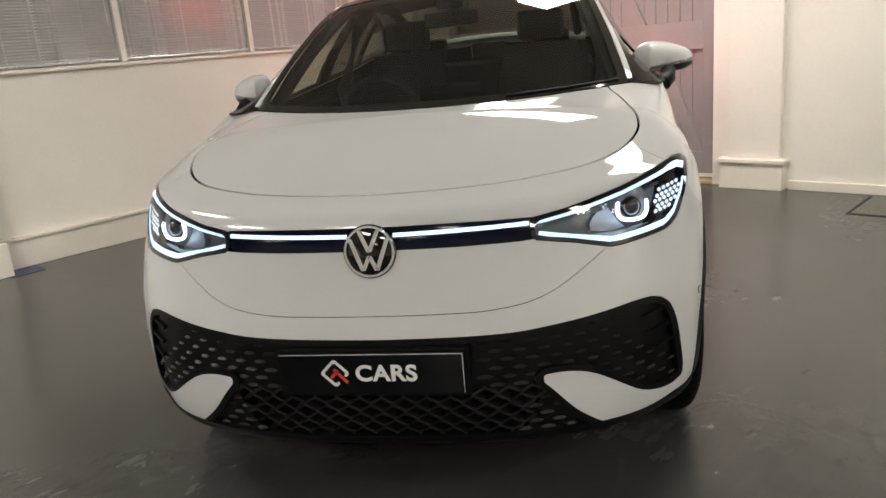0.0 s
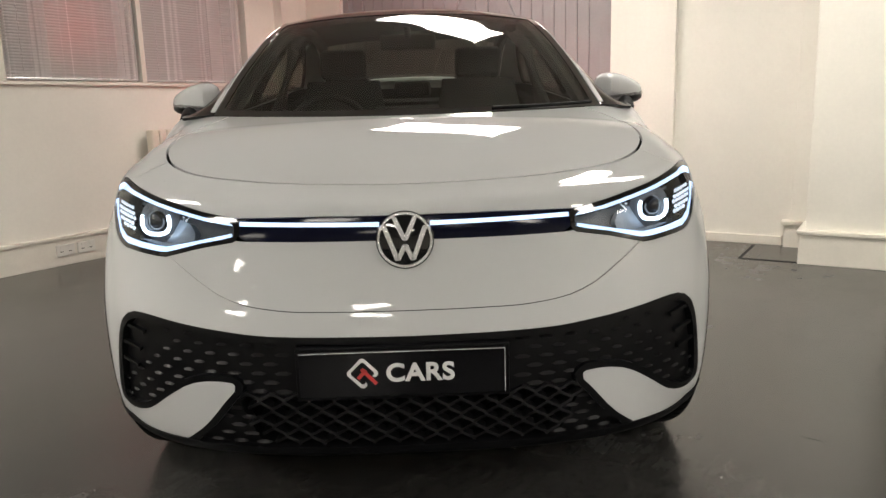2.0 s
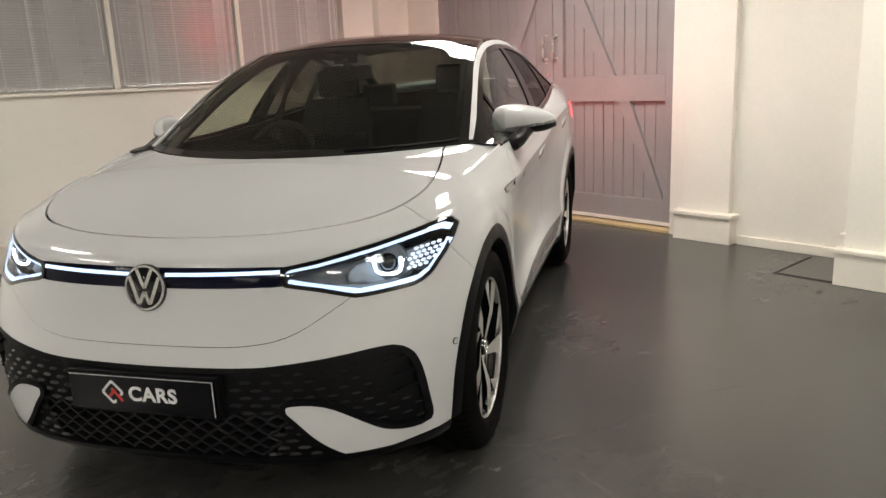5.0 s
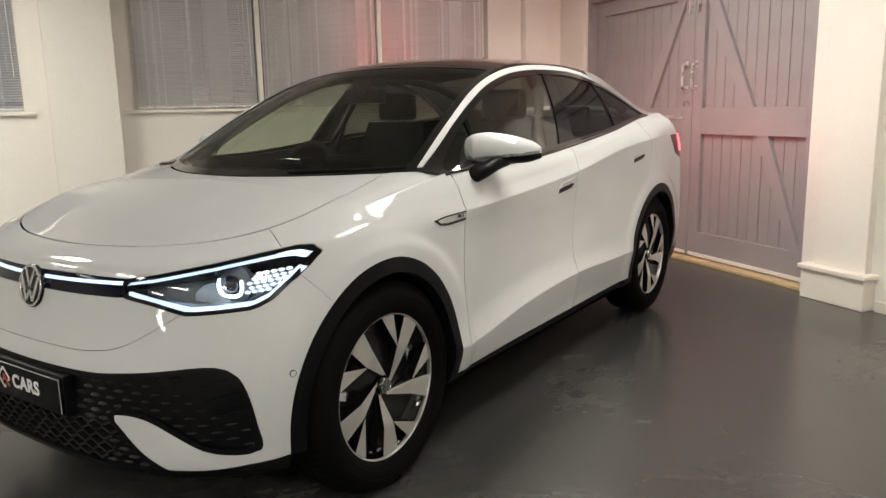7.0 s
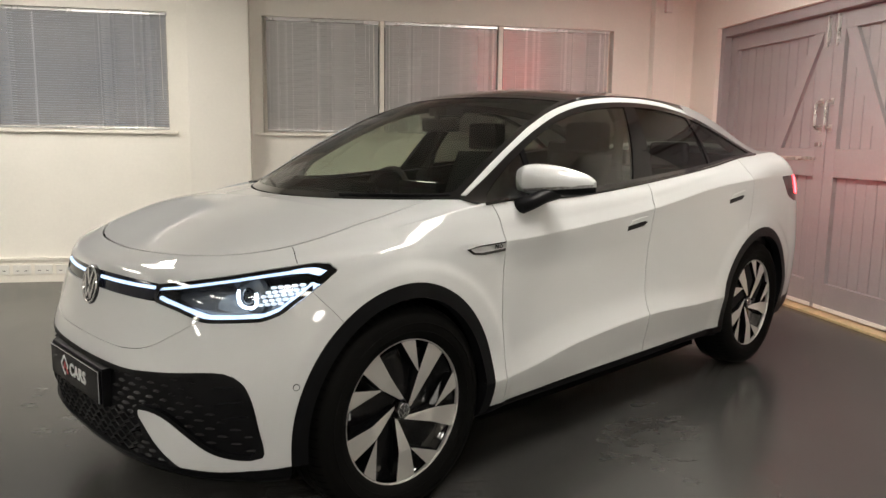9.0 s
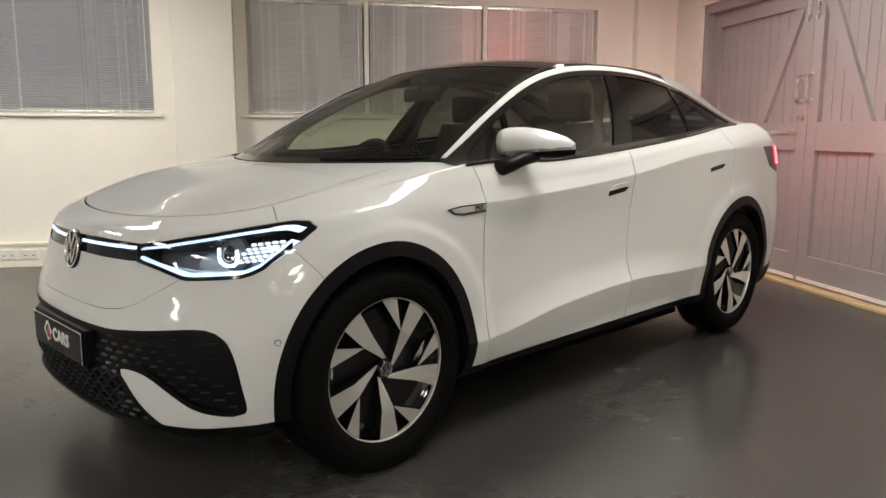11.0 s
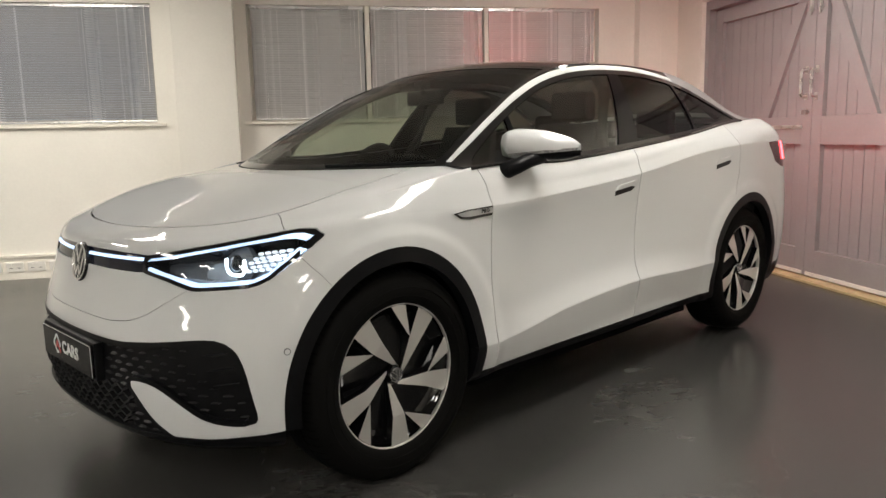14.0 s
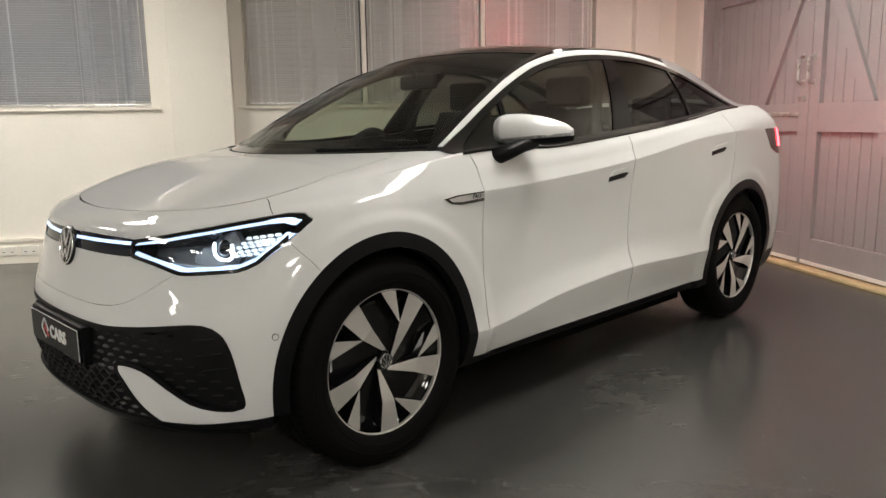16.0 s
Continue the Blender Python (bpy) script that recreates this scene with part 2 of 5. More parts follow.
def window(name, x0, x1, mullions):
    win = tagged(empty(name, ROOM), "white-framed window with lowered grey venetian blinds", "window", kind="structure")
    edges = [x0, *mullions, x1]
    fr = Shape()
    fr.box(x0, x1, WX + 0.10, WX + 0.15, SILL, SILL + 0.04).box(x0, x1, WX + 0.10, WX + 0.15, HEAD - 0.04, HEAD)
    fr.box(x0, x0 + 0.04, WX + 0.10, WX + 0.15, SILL + 0.04, HEAD - 0.04).box(x1 - 0.04, x1, WX + 0.10, WX + 0.15, SILL + 0.04, HEAD - 0.04)
    part("window_frame", fr, TRIM, win)
    for mx in mullions:
        part("mullion", Shape().box(mx - 0.022, mx + 0.022, WX + 0.02, WX + 0.10, SILL, HEAD), TRIM, win, bevel=0.003)
    part("window_sill", Shape().box(x0 - 0.07, x1 + 0.07, WX - 0.035, WX + 0.10, SILL - 0.028, SILL), TRIM, win, bevel=0.005)
    for a, b in zip(edges, edges[1:]):
        pane = part("pane", Shape().box(a, b, WX + 0.122, WX + 0.128, SILL + 0.04, HEAD - 0.04), WINDOW_GLASS, win)
        pane.visible_shadow = False
    return edges


def blind(x0, x1, open_deg=-63):
    """A lowered venetian blind: head rail, slats, bottom rail, cords, wand."""
    th = tagged(empty("venetian_blind", ROOM), "grey metal venetian blind, lowered and nearly closed", "blind", "blinds at the windows")
    y = WX + 0.055
    part("head_rail", Shape().box(x0, x1, y - 0.02, y + 0.02, HEAD - 0.03, HEAD), SLAT, th, bevel=0.002)
    part("bottom_rail", Shape().box(x0 + 0.005, x1 - 0.005, y - 0.012, y + 0.012, SILL + 0.012, SILL + 0.028), SLAT, th, bevel=0.003)
    n = 46
    c, s = math.cos(radians(open_deg)), math.sin(radians(open_deg))
    rows = []
    for x in (x0 + 0.004, x1 - 0.004):
        rows.append([(x, k * 0.0125 * c + 0.0022 * (1 - (k * k)) * s, k * 0.0125 * s - 0.0022 * (1 - k * k) * c) for k in (-1, -0.5, 0, 0.5, 1)])
    first = part("slat", Shape().grid(rows), SLAT, th, smooth=True)
    first.location = (0, y, SILL + 0.04)
    gap = (HEAD - 0.045 - SILL - 0.04) / (n - 1)
    for i in range(1, n):
        o = new("slat", first.data)
        o.parent = th
        o.location = (0, y + 0.0006 * math.sin(i * 2.3 + x0), SILL + 0.04 + i * gap)
        o.rotation_euler = (radians(0.8 * math.sin(i * 1.7 + 3 * x0)), 0, 0)
    w = x1 - x0
    for k in (0.12, 0.88) if w < 1.4 else (0.08, 0.36, 0.64, 0.92):
        part("ladder_cord", Shape().tube([(x0 + w * k, y - 0.016, HEAD - 0.03), (x0 + w * k, y - 0.016, SILL + 0.02)], 0.0010, 5), SLAT, th)
    part("pull_cord", Shape().tube([(x1 - 0.09, y - 0.024, HEAD - 0.02), (x1 - 0.088, y - 0.026, SILL + 0.33)], 0.0016, 5), SLAT, th)
    part("tilt_wand", Shape().tube([(x1 - 0.05, y - 0.024, HEAD - 0.02), (x1 - 0.046, y - 0.03, SILL + 0.28)], 0.0035, 6), PLASTIC_WHITE, th)


window("window_1", W1[0], W1[1], [])
blind(W1[0] + 0.012, W1[1] - 0.012, -43)
e = window("window_2", W2[0], W2[1], [0.885, 2.045])
for a, b in zip(e, e[1:]):
    blind(a + 0.03, b - 0.03)
backdrop = bpy.data.materials.new("evening_outside")
backdrop.use_nodes = True
bn = backdrop.node_tree.nodes
bn["Principled BSDF"].inputs["Emission Color"].default_value = (0.16, 0.23, 0.40, 1)
bn["Principled BSDF"].inputs["Emission Strength"].default_value = 0.42
structure("backdrop", Shape().box(-7, -0.9, WX + 1.2, WX + 1.22, -0.5, 5), backdrop, "dim blue evening outside the wide window", "backdrop")
# unseen dark sheet, added so that the gaps between the slats stay dark
structure("backdrop", Shape().box(-0.9, 6, WX + 1.2, WX + 1.22, -0.5, 5), material("dark_outside", (0.03, 0.028, 0.027), 0.9), "plain dark sheet added outside the divided window", "backdrop")

# back wall with the door recess, low pilaster and square column
DOOR = (0.735, 3.56)          # opening, along y
HEADER = 2.42
bw = Shape()
bw.box(DX, 4.6, DOOR[1], 4.02, 0, CEILING).box(DX, 4.6, DOOR[0], DOOR[1], HEADER, CEILING).box(DX, 4.6, -7.0, DOOR[0], 0, CEILING)
structure("wall_west", bw, WALL, "cream painted wall round a recessed double door", "wall")
structure("pilaster", Shape().box(DX - 0.06, DX, 0.19, DOOR[0] - 0.15, 0, CEILING), WALL, "flat cream pilaster beside the door", "pilaster", bevel=0.005)
pl = Shape().box(DX - 0.11, DX, 0.15, DOOR[0] - 0.10, 0, 0.205)
pl.box(DX - 0.13, DX, 0.13, DOOR[0] - 0.08, 0.205, 0.235)
structure("plinth", pl, TRIM, "moulded cream plinth under the pilaster", "plinth", bevel=0.006)
structure("skirting", Shape().box(DX - 0.03, DX, -0.64, 0.13, 0, 0.07), TRIM, "low cream skirting, scuffed along the floor", "skirting", bevel=0.005)
structure("pilaster", Shape().box(DX - 0.05, DX, -0.97, -0.70, 0, CEILING), WALL, "narrow cream pilaster behind the square column", "pilaster", bevel=0.005)
pl = Shape().box(DX - 0.09, DX, -0.97, -0.66, 0, 0.17)
pl.box(DX - 0.11, DX, -0.97, -0.64, 0.17, 0.20)
structure("plinth", pl, TRIM, "moulded cream plinth of the narrow pilaster", "plinth", bevel=0.006)
CX0, CY0, CY1 = 3.42, -1.43, -0.91
structure("column", Shape().box(CX0, DX, CY0 + 0.055, CY1 + 0.045, 0, CEILING), WALL, "square cream painted column against the wall", "column", bevel=0.006)
pl = Shape().box(CX0 - 0.045, DX, CY0 - 0.035, CY1 + 0.08, 0, 0.205)
pl.box(CX0 - 0.06, DX, CY0 - 0.05, CY1 + 0.095, 0.205, 0.232)
structure("plinth", pl, TRIM, "moulded cream plinth round the square column", "plinth", bevel=0.006)
# floor hatch with a dark joint
structure("floor_hatch", Shape().box(3.43, 3.96, -0.86, -0.47, 0.0, 0.004), FLOOR, "flush floor hatch in the painted concrete", "hatch")
hj = Shape().box(3.405, 3.43, -0.90, -0.445, 0.0, 0.003).box(3.43, 3.97, -0.47, -0.445, 0.0, 0.003)
structure("hatch_joint", hj, DARK_GAP, "dark joint along the floor hatch", "joint")
structure("floor_patch", Shape().box(-0.33, -0.10, WX - 0.26, WX - 0.05, 0.0, 0.003), BLUE, "dark blue painted patch on the floor", "patch")


def door_leaf(y0, y1, hinge_side):
    """One framed, ledged and braced leaf: stiles, rails, boards behind, braces."""
    leaf = tagged(empty("door_leaf", ROOM), "grey painted boarded double-door leaf with diagonal braces", "door", "double door leaves", kind="structure")
    x = 4.17
    z0, z1 = 0.035, HEADER - 0.09
    st, th = 0.115, 0.052
    for a, b in ((y0, y0 + st), (y1 - st, y1)):
        part("stile", Shape().box(x, x + th, a, b, z0, z1), DOOR_PAINT, leaf, bevel=0.004)
    rails = ((z0, z0 + 0.21), (1.08, 1.30), (z1 - 0.13, z1))
    for a, b in rails:
        part("rail", Shape().box(x, x + th, y0 + st, y1 - st, a, b), DOOR_PAINT, leaf, bevel=0.004)
    n = 10
    w = (y1 - y0 - 2 * st) / n
    bd = None
    for i in range(n):
        if bd is None:
            bd = part("board", Shape().box(x + 0.034, x + 0.050, 0.0025, w - 0.0025, z0 + 0.02, z1 - 0.02), DOOR_PAINT, leaf, bevel=0.004)
            o = bd
        else:
            o = new("board", bd.data)
            o.parent = leaf
        o.location = (0.001 * (i % 2), y0 + st + i * w, 0)
    part("backing", Shape().box(x + 0.0525, x + 0.062, y0, y1, z0, z1), DOOR_PAINT, leaf)
    near, way = (y0, 1) if hinge_side > 0 else (y1, -1)
    for (oa, za), (ob_, zb) in (((0.17, rails[2][0]), (0.62, rails[1][1])), ((0.78, rails[1][0]), (1.16, rails[0][1]))):
        p, q = (near + way * oa, za), (near + way * ob_, zb)
        d = Vector((q[0] - p[0], q[1] - p[1])).normalized()
        k = 0.055 / abs(d.y)
        lim = (y0 + st, y1 - st)
        poly = [(min(max(a, lim[0]), lim[1]), b) for a, b in ((p[0] - k, p[1]), (p[0] + k, p[1]), (q[0] + k, q[1]), (q[0] - k, q[1]))]
        part("brace", Shape().prism(poly, 0.0365, lambda a, b, dd: (x + 0.002 + dd, a, b)), DOOR_PAINT, leaf, bevel=0.003)
    part("draught_strip", Shape().box(x - 0.006, x, y0 + 0.02, y1 - 0.02, z0, z0 + 0.03), PLASTIC_WHITE, leaf)
    return leaf


meet = 2.06
door_leaf(meet + 0.003, DOOR[1] - 0.075, 1)
door_leaf(DOOR[0] + 0.02, meet - 0.003, -1)
fr = Shape().box(4.10, 4.24, DOOR[1] - 0.07, DOOR[1], 0, HEADER).box(4.10, 4.24, DOOR[0], DOOR[1] - 0.07, HEADER - 0.085, HEADER).box(4.14, 4.24, DOOR[0], DOOR[0] + 0.018, 0, HEADER - 0.085)
structure("door_frame", fr, DOOR_PAINT, "grey painted frame of the double door", "door frame", bevel=0.004)
structure("threshold", Shape().box(4.06, 4.30, DOOR[0], DOOR[1], 0.0, 0.022), THRESH, "pale worn wooden threshold under the door", "threshold", bevel=0.004)


# ---- door furniture ----
def pull_handle(y):
    sh = Shape().tube([(4.17, y, 1.66), (4.125, y, 1.66), (4.115, y, 1.645), (4.115, y, 1.475), (4.125, y, 1.46), (4.17, y, 1.46)], 0.011, 10)
    o = part("pull_handle", sh, STEEL, m=ROOM, smooth=True)
    for z in (1.635, 1.43):
        part("handle_plate", Shape().box(4.163, 4.169, y - 0.018, y + 0.018, z, z + 0.055), STEEL, o, bevel=0.002)
    tagged(o, "polished steel pull handle on the grey door", "door handle", "pull handles of the double door")


def top_bolt(y):
    sh = Shape().tube([(4.155, y, 2.08), (4.155, y, 2.32)], 0.007, 8)
    o = part("door_bolt", sh, STEEL, m=ROOM, smooth=True)
    part("bolt_plate", Shape().box(4.163, 4.169, y - 0.017, y + 0.017, 2.10, 2.30), STEEL, o, bevel=0.002)
    part("bolt_knob", Shape().tube([(4.155, y, 2.13), (4.155, y - 0.03, 2.13)], 0.008, 8), STEEL, o, smooth=True)
    tagged(o, "bright steel sliding bolt at the top of the door", "bolt", "top bolts of the double door")


pull_handle(meet + 0.075)
pull_handle(meet - 0.045)
top_bolt(meet + 0.055)
top_bolt(meet - 0.055)
lk = part("door_lock", Shape().lathe([(0.0001, 4.150), (0.017, 4.150), (0.020, 4.156), (0.020, 4.169)], "x", (0, meet + 0.055, 1.335), 24), STEEL, m=ROOM, smooth=True)
part("key", Shape().box(4.115, 4.150, meet + 0.052, meet + 0.058, 1.318, 1.350), STEEL, lk)
tagged(lk, "round steel cylinder lock with its key", "lock")
hb = part("locking_bar", Shape().box(4.158, 4.168, meet + 0.10, meet + 0.62, 1.205, 1.235), STEEL, m=ROOM, bevel=0.003)
for k in range(5):
    part("bar_bolt", Shape().lathe([(0.0001, 4.150), (0.008, 4.151), (0.011, 4.158)], "x", (0, meet + 0.14 + 0.105 * k, 1.22), 14), STEEL, hb, smooth=True)
tagged(hb, "flat steel locking bar bolted across the door", "locking bar")

# ---- things along the walls ----
rad = tagged(empty("radiator", ROOM), "cream enamelled column radiator under the window", "radiator")
col = None
for i in range(14):
    if col is None:
        sh = Shape().box(-0.034, 0.034, -0.045, 0.045, 0.0, 0.80)
        col = part("radiator_section", sh, RADIATOR, rad, bevel=0.02, segments=3)
        o = col
    else:
        o = new("radiator_section", col.data)
        o.parent = rad
    o.location = (1.96 + 0.075 * i, WX - 0.12, 0.19)
part("radiator_rail", Shape().tube([(1.94, WX - 0.12, 0.93), (2.96, WX - 0.12, 0.93)], 0.02, 10).tube([(1.94, WX - 0.12, 0.26), (2.96, WX - 0.12, 0.26)], 0.02, 10), RADIATOR, rad, smooth=True)
part("radiator_foot", Shape().tube([(2.0, WX - 0.12, 0.0), (2.0, WX - 0.12, 0.24)], 0.015, 8).tube([(2.9, WX - 0.12, 0.0), (2.9, WX - 0.12, 0.24)], 0.015, 8), RADIATOR, rad, smooth=True)


def socket(x, z=0.075, w=0.146):
    o = part("wall_socket", Shape().box(x, x + w, WX - 0.042, WX - 0.028, z, z + 0.086), PLASTIC_WHITE, m=ROOM, bevel=0.004)
    for k in (0.27, 0.73):
        part("socket_slot", Shape().box(x + w * k - 0.012, x + w * k + 0.012, WX - 0.0435, WX - 0.042, z + 0.030, z + 0.036), DARK_GAP, o)
        part("socket_switch", Shape().box(x + w * k - 0.008, x + w * k + 0.008, WX - 0.046, WX - 0.042, z + 0.058, z + 0.074), PLASTIC_WHITE, o, bevel=0.001)
    tagged(o, "white double wall socket on the skirting", "socket", "wall sockets")


for x in (1.075, 1.245, -2.62, -2.44, -2.26, -2.08):
    socket(x)
sn = part("alarm_sensor", Shape().box(3.66, 3.74, WX - 0.165, WX - 0.112, 2.60, 2.72), PLASTIC_WHITE, m=ROOM, bevel=0.015, segments=3)
tagged(sn, "small white alarm sensor on the pipe casing", "sensor")

# corner beyond the square column
bt = part("bottle", Shape().lathe([(0.0001, 0.0), (0.040, 0.0), (0.043, 0.01), (0.043, 0.165), (0.034, 0.182), (0.022, 0.188), (0.022, 0.195)], "z", (3.74, -1.535, 0.0), 28), BRASS, m=ROOM, smooth=True)
part("cap", Shape().lathe([(0.0001, 0.228), (0.026, 0.228), (0.028, 0.22), (0.028, 0.19), (0.02, 0.19)], "z", (3.74, -1.535, 0.0), 24), RED, bt, "red screw cap", smooth=True)
tagged(bt, "olive yellow bottle with a red cap on the floor", "bottle")
dd = Shape().box(4.02, 4.058, -2.75, -1.80, 0.03, 2.05)
dk = part("dark_door", dd, material("dark_door_paint", (0.02, 0.02, 0.021), 0.3), m=ROOM, bevel=0.004)
tagged(dk, "dark closed door beyond the column", "door", kind="structure")
structure("trim", Shape().box(4.03, 4.058, -1.80, -1.73, 0, 2.12).box(4.03, 4.058, -2.82, -2.75, 0, 2.12).box(4.03, 4.058, -2.75, -1.80, 2.05, 2.12), TRIM, "cream door casing round the dark door", "door casing", bevel=0.004)
structure("skirting", Shape().box(DX - 0.03, DX, -1.73, -1.49, 0, 0.21), TRIM, "cream skirting in the corner", "skirting", bevel=0.004)
pi = part("pipe", Shape().tube([(3.86, -1.82, 0.045), (3.86, -2.6, 0.045)], 0.04, 14), PLASTIC_WHITE, m=ROOM, smooth=True)
tagged(pi, "white plastic pipe lying on the floor", "pipe")

# ---- ceiling lights ----
PANEL = glow("light_diffuser", (1.0, 0.945, 0.86), PANEL_POWER)
FRAME_WHITE = material("light_frame", (0.8, 0.8, 0.78), 0.4)


def ceiling_light(x, y, lx, ly):
    """Flat surface fitting: white frame round a lit diffuser."""
    th = tagged(empty("ceiling_light", ROOM @ Matrix.Translation((x, y, CEILING))), "white framed flat ceiling light, lit", "ceiling light", "ceiling lights")
    f = 0.03
    fr = Shape().box(-lx / 2, lx / 2, -ly / 2, -ly / 2 + f, -0.05, 0).box(-lx / 2, lx / 2, ly / 2 - f, ly / 2, -0.05, 0)
    fr.box(-lx / 2, -lx / 2 + f, -ly / 2 + f, ly / 2 - f, -0.05, 0).box(lx / 2 - f, lx / 2, -ly / 2 + f, ly / 2 - f, -0.05, 0)
    part("frame", fr, FRAME_WHITE, th)
    part("diffuser", Shape().box(-lx / 2 + f, lx / 2 - f, -ly / 2 + f, ly / 2 - f, -0.030, -0.010), PANEL, th, "glowing white diffuser")


# out of view; some placed from reflections, others added to light nose and side
for x, y in ((2.60, 1.40), (-1.90, 2.30), (-4.4, 1.6), (-4.7, -3.9), (-4.6, -1.2), (-9.0, 1.0), (-8.6, -4.4), (-0.4, -4.4), (-2.7, -5.2), (1.0, -6.0)):
    ceiling_light(x, y, 0.60, 1.2)
ceiling_light(1.95, -0.75, 0.60, 1.2)

# ---- car: y from nose (minus) to tail, x across, front axle at y = 0 ----
PAINT = material("white_car_paint", (0.545, 0.557, 0.562), 0.6, vary=0.015, scale=3, fine=400, coat=1.0, rough_vary=0.05, coat_rough=0.012, spec=0.0)
BLACK_PLASTIC = material("black_grained_plastic", (0.0042, 0.0043, 0.005), 0.42, spec=0.12, vary=0.2, scale=12, fine=500, bump=0.15)
BLACK_GLOSS = material("black_gloss", (0.003, 0.003, 0.0035), 0.06, vary=0.1, spec=0.3, coat=0.5)
LINER = material("dark_liner", (0.003, 0.003, 0.003), 0.9, spec=0.02)
SILVER = material("silver_trim", (0.42, 0.43, 0.44), 0.3, metal=0.6, vary=0.04, coat=0.6)
CABIN = material("cabin_dark_cloth", (0.010, 0.010, 0.011), 0.8, spec=0.2, vary=0.15, scale=10, fine=300, bump=0.1)
SEAT = material("seat_cloth", (0.008, 0.008, 0.009), 0.85, spec=0.2, vary=0.15, scale=9, fine=260, bump=0.15)
SCREEN_GLASS = glass("windscreen_glass", (0.72, 0.77, 0.69), 0.75)
SIDE_GLASS = glass("side_glass", (0.66, 0.73, 0.63), 1.3)
DARK_GLASS = glass("privacy_glass", (0.14, 0.155, 0.135), 0.5)


def spline(xs, ys, x):
    """Smooth curve through (xs, ys); ys may be rows."""
    xs, ys = np.asarray(xs, float), np.asarray(ys, float)
    x = np.clip(np.asarray(x, float), xs[0], xs[-1])
    h = np.diff(xs)
    d = np.diff(ys, axis=0) / h.reshape(-1, *([1] * (ys.ndim - 1)))
    m = np.zeros_like(ys)
    m[0], m[-1] = d[0], d[-1]
    w = (h[1:] / (h[1:] + h[:-1])).reshape(-1, *([1] * (ys.ndim - 1)))
    m[1:-1] = w * d[:-1] + (1 - w) * d[1:]
    i = np.clip(np.searchsorted(xs, x, side="right") - 1, 0, len(xs) - 2)
    t = (x - xs[i]) / h[i]
    sh = lambda a: np.reshape(a, np.shape(a) + (1,) * (ys.ndim - 1))
    t, hh = sh(t), sh(h[i])
    return ys[i] * (2 * t**3 - 3 * t**2 + 1) + m[i] * hh * (t**3 - 2 * t**2 + t) + ys[i + 1] * (3 * t**2 - 2 * t**3) + m[i + 1] * hh * (t**3 - t**2)


NODE = list(range(16))
# half widths and heights of the section over the front axle, from sill to bonnet centre
W_AXLE = [0.860, 0.890, 0.908, 0.918, 0.924, 0.924, 0.920, 0.910, 0.889, 0.850, 0.806, 0.750, 0.60, 0.40, 0.20, 0.0]
Z_AXLE = [0.24, 0.285, 0.36, 0.48, 0.60, 0.72, 0.82, 0.889, 0.952, 0.982, 1.013, 1.037, 1.056, 1.068, 1.074, 1.076]
# nose: length ahead of the axle, height and squareness of each outline
L_NOSE = [0.725, 0.752, 0.768, 0.771, 0.757, 0.735, 0.718, 0.706, 0.686, 0.643, 0.577, 0.475, 0.34, 0.19, 0.08, 0.0]
Z_NOSE = [0.250, 0.270, 0.345, 0.46, 0.57, 0.66, 0.75, 0.825, 0.875, 0.898, 0.918, 0.945, 0.985, 1.03, 1.058, 1.076]
N_NOSE = [2.9, 2.85, 2.82, 2.8, 2.75, 2.62, 2.45, 2.34, 2.24, 2.14, 2.10, 2.10, 2.1, 2.2, 2.1, 2.0]
# sections along the side: y, half widths, heights (sill to window line)
SIDE_Y = [0.0, 0.45, 1.0, 1.57, 2.2, 2.766, 3.2]
SIDE_W = [
    W_AXLE[:11],
    [0.850, 0.878, 0.893, 0.900, 0.898, 0.896, 0.898, 0.901, 0.902, 0.888, 0.862],
    [0.850, 0.872, 0.880, 0.881, 0.873, 0.870, 0.876, 0.885, 0.889, 0.880, 0.853],
    [0.850, 0.872, 0.880, 0.881, 0.872, 0.869, 0.876, 0.886, 0.890, 0.879, 0.847],
    [0.855, 0.874, 0.885, 0.891, 0.893, 0.893, 0.894, 0.896, 0.892, 0.870, 0.828],
    [0.865, 0.890, 0.905, 0.915, 0.920, 0.922, 0.920, 0.914, 0.893, 0.850, 0.790],
    [0.840, 0.868, 0.885, 0.895, 0.900, 0.902, 0.899, 0.890, 0.866, 0.820, 0.745],
]
SIDE_Z = [
    Z_AXLE[:11],
    [0.262, 0.29, 0.35, 0.405, 0.53, 0.68, 0.80, 0.88, 0.945, 1.03, 1.095],
    [0.262, 0.292, 0.37, 0.460, 0.56, 0.69, 0.80, 0.885, 0.968, 1.045, 1.100],
    [0.262, 0.292, 0.39, 0.492, 0.59, 0.71, 0.82, 0.91, 1.014, 1.09, 1.140],
    [0.262, 0.292, 0.39, 0.477, 0.59, 0.72, 0.84, 0.96, 1.095, 1.155, 1.197],
    [0.22, 0.29, 0.40, 0.500, 0.60, 0.72, 0.84, 0.98, 1.130, 1.20, 1.262],
    [0.24, 0.30, 0.40, 0.500, 0.60, 0.72, 0.85, 1.00, 1.140, 1.22, 1.275],
]
L_TAIL = [0.39, 0.47, 0.52, 0.54, 0.545, 0.54, 0.52, 0.49, 0.45, 0.41, 0.36]
HUB_F, HUB_R = (0.872, 0.014, 0.3795), (0.872, 2.77, 0.3795)
BACK_SLOPE = 0.135


def flare(y, z):
    """The raised lip of bodywork round the wheel arches."""
    out = 0.0
    for c in (HUB_F, HUB_R):
        r = np.hypot(y - c[1], z - c[2])
        out = out + 0.009 * np.clip((0.538 - r) / 0.034, 0, 1)
    return out


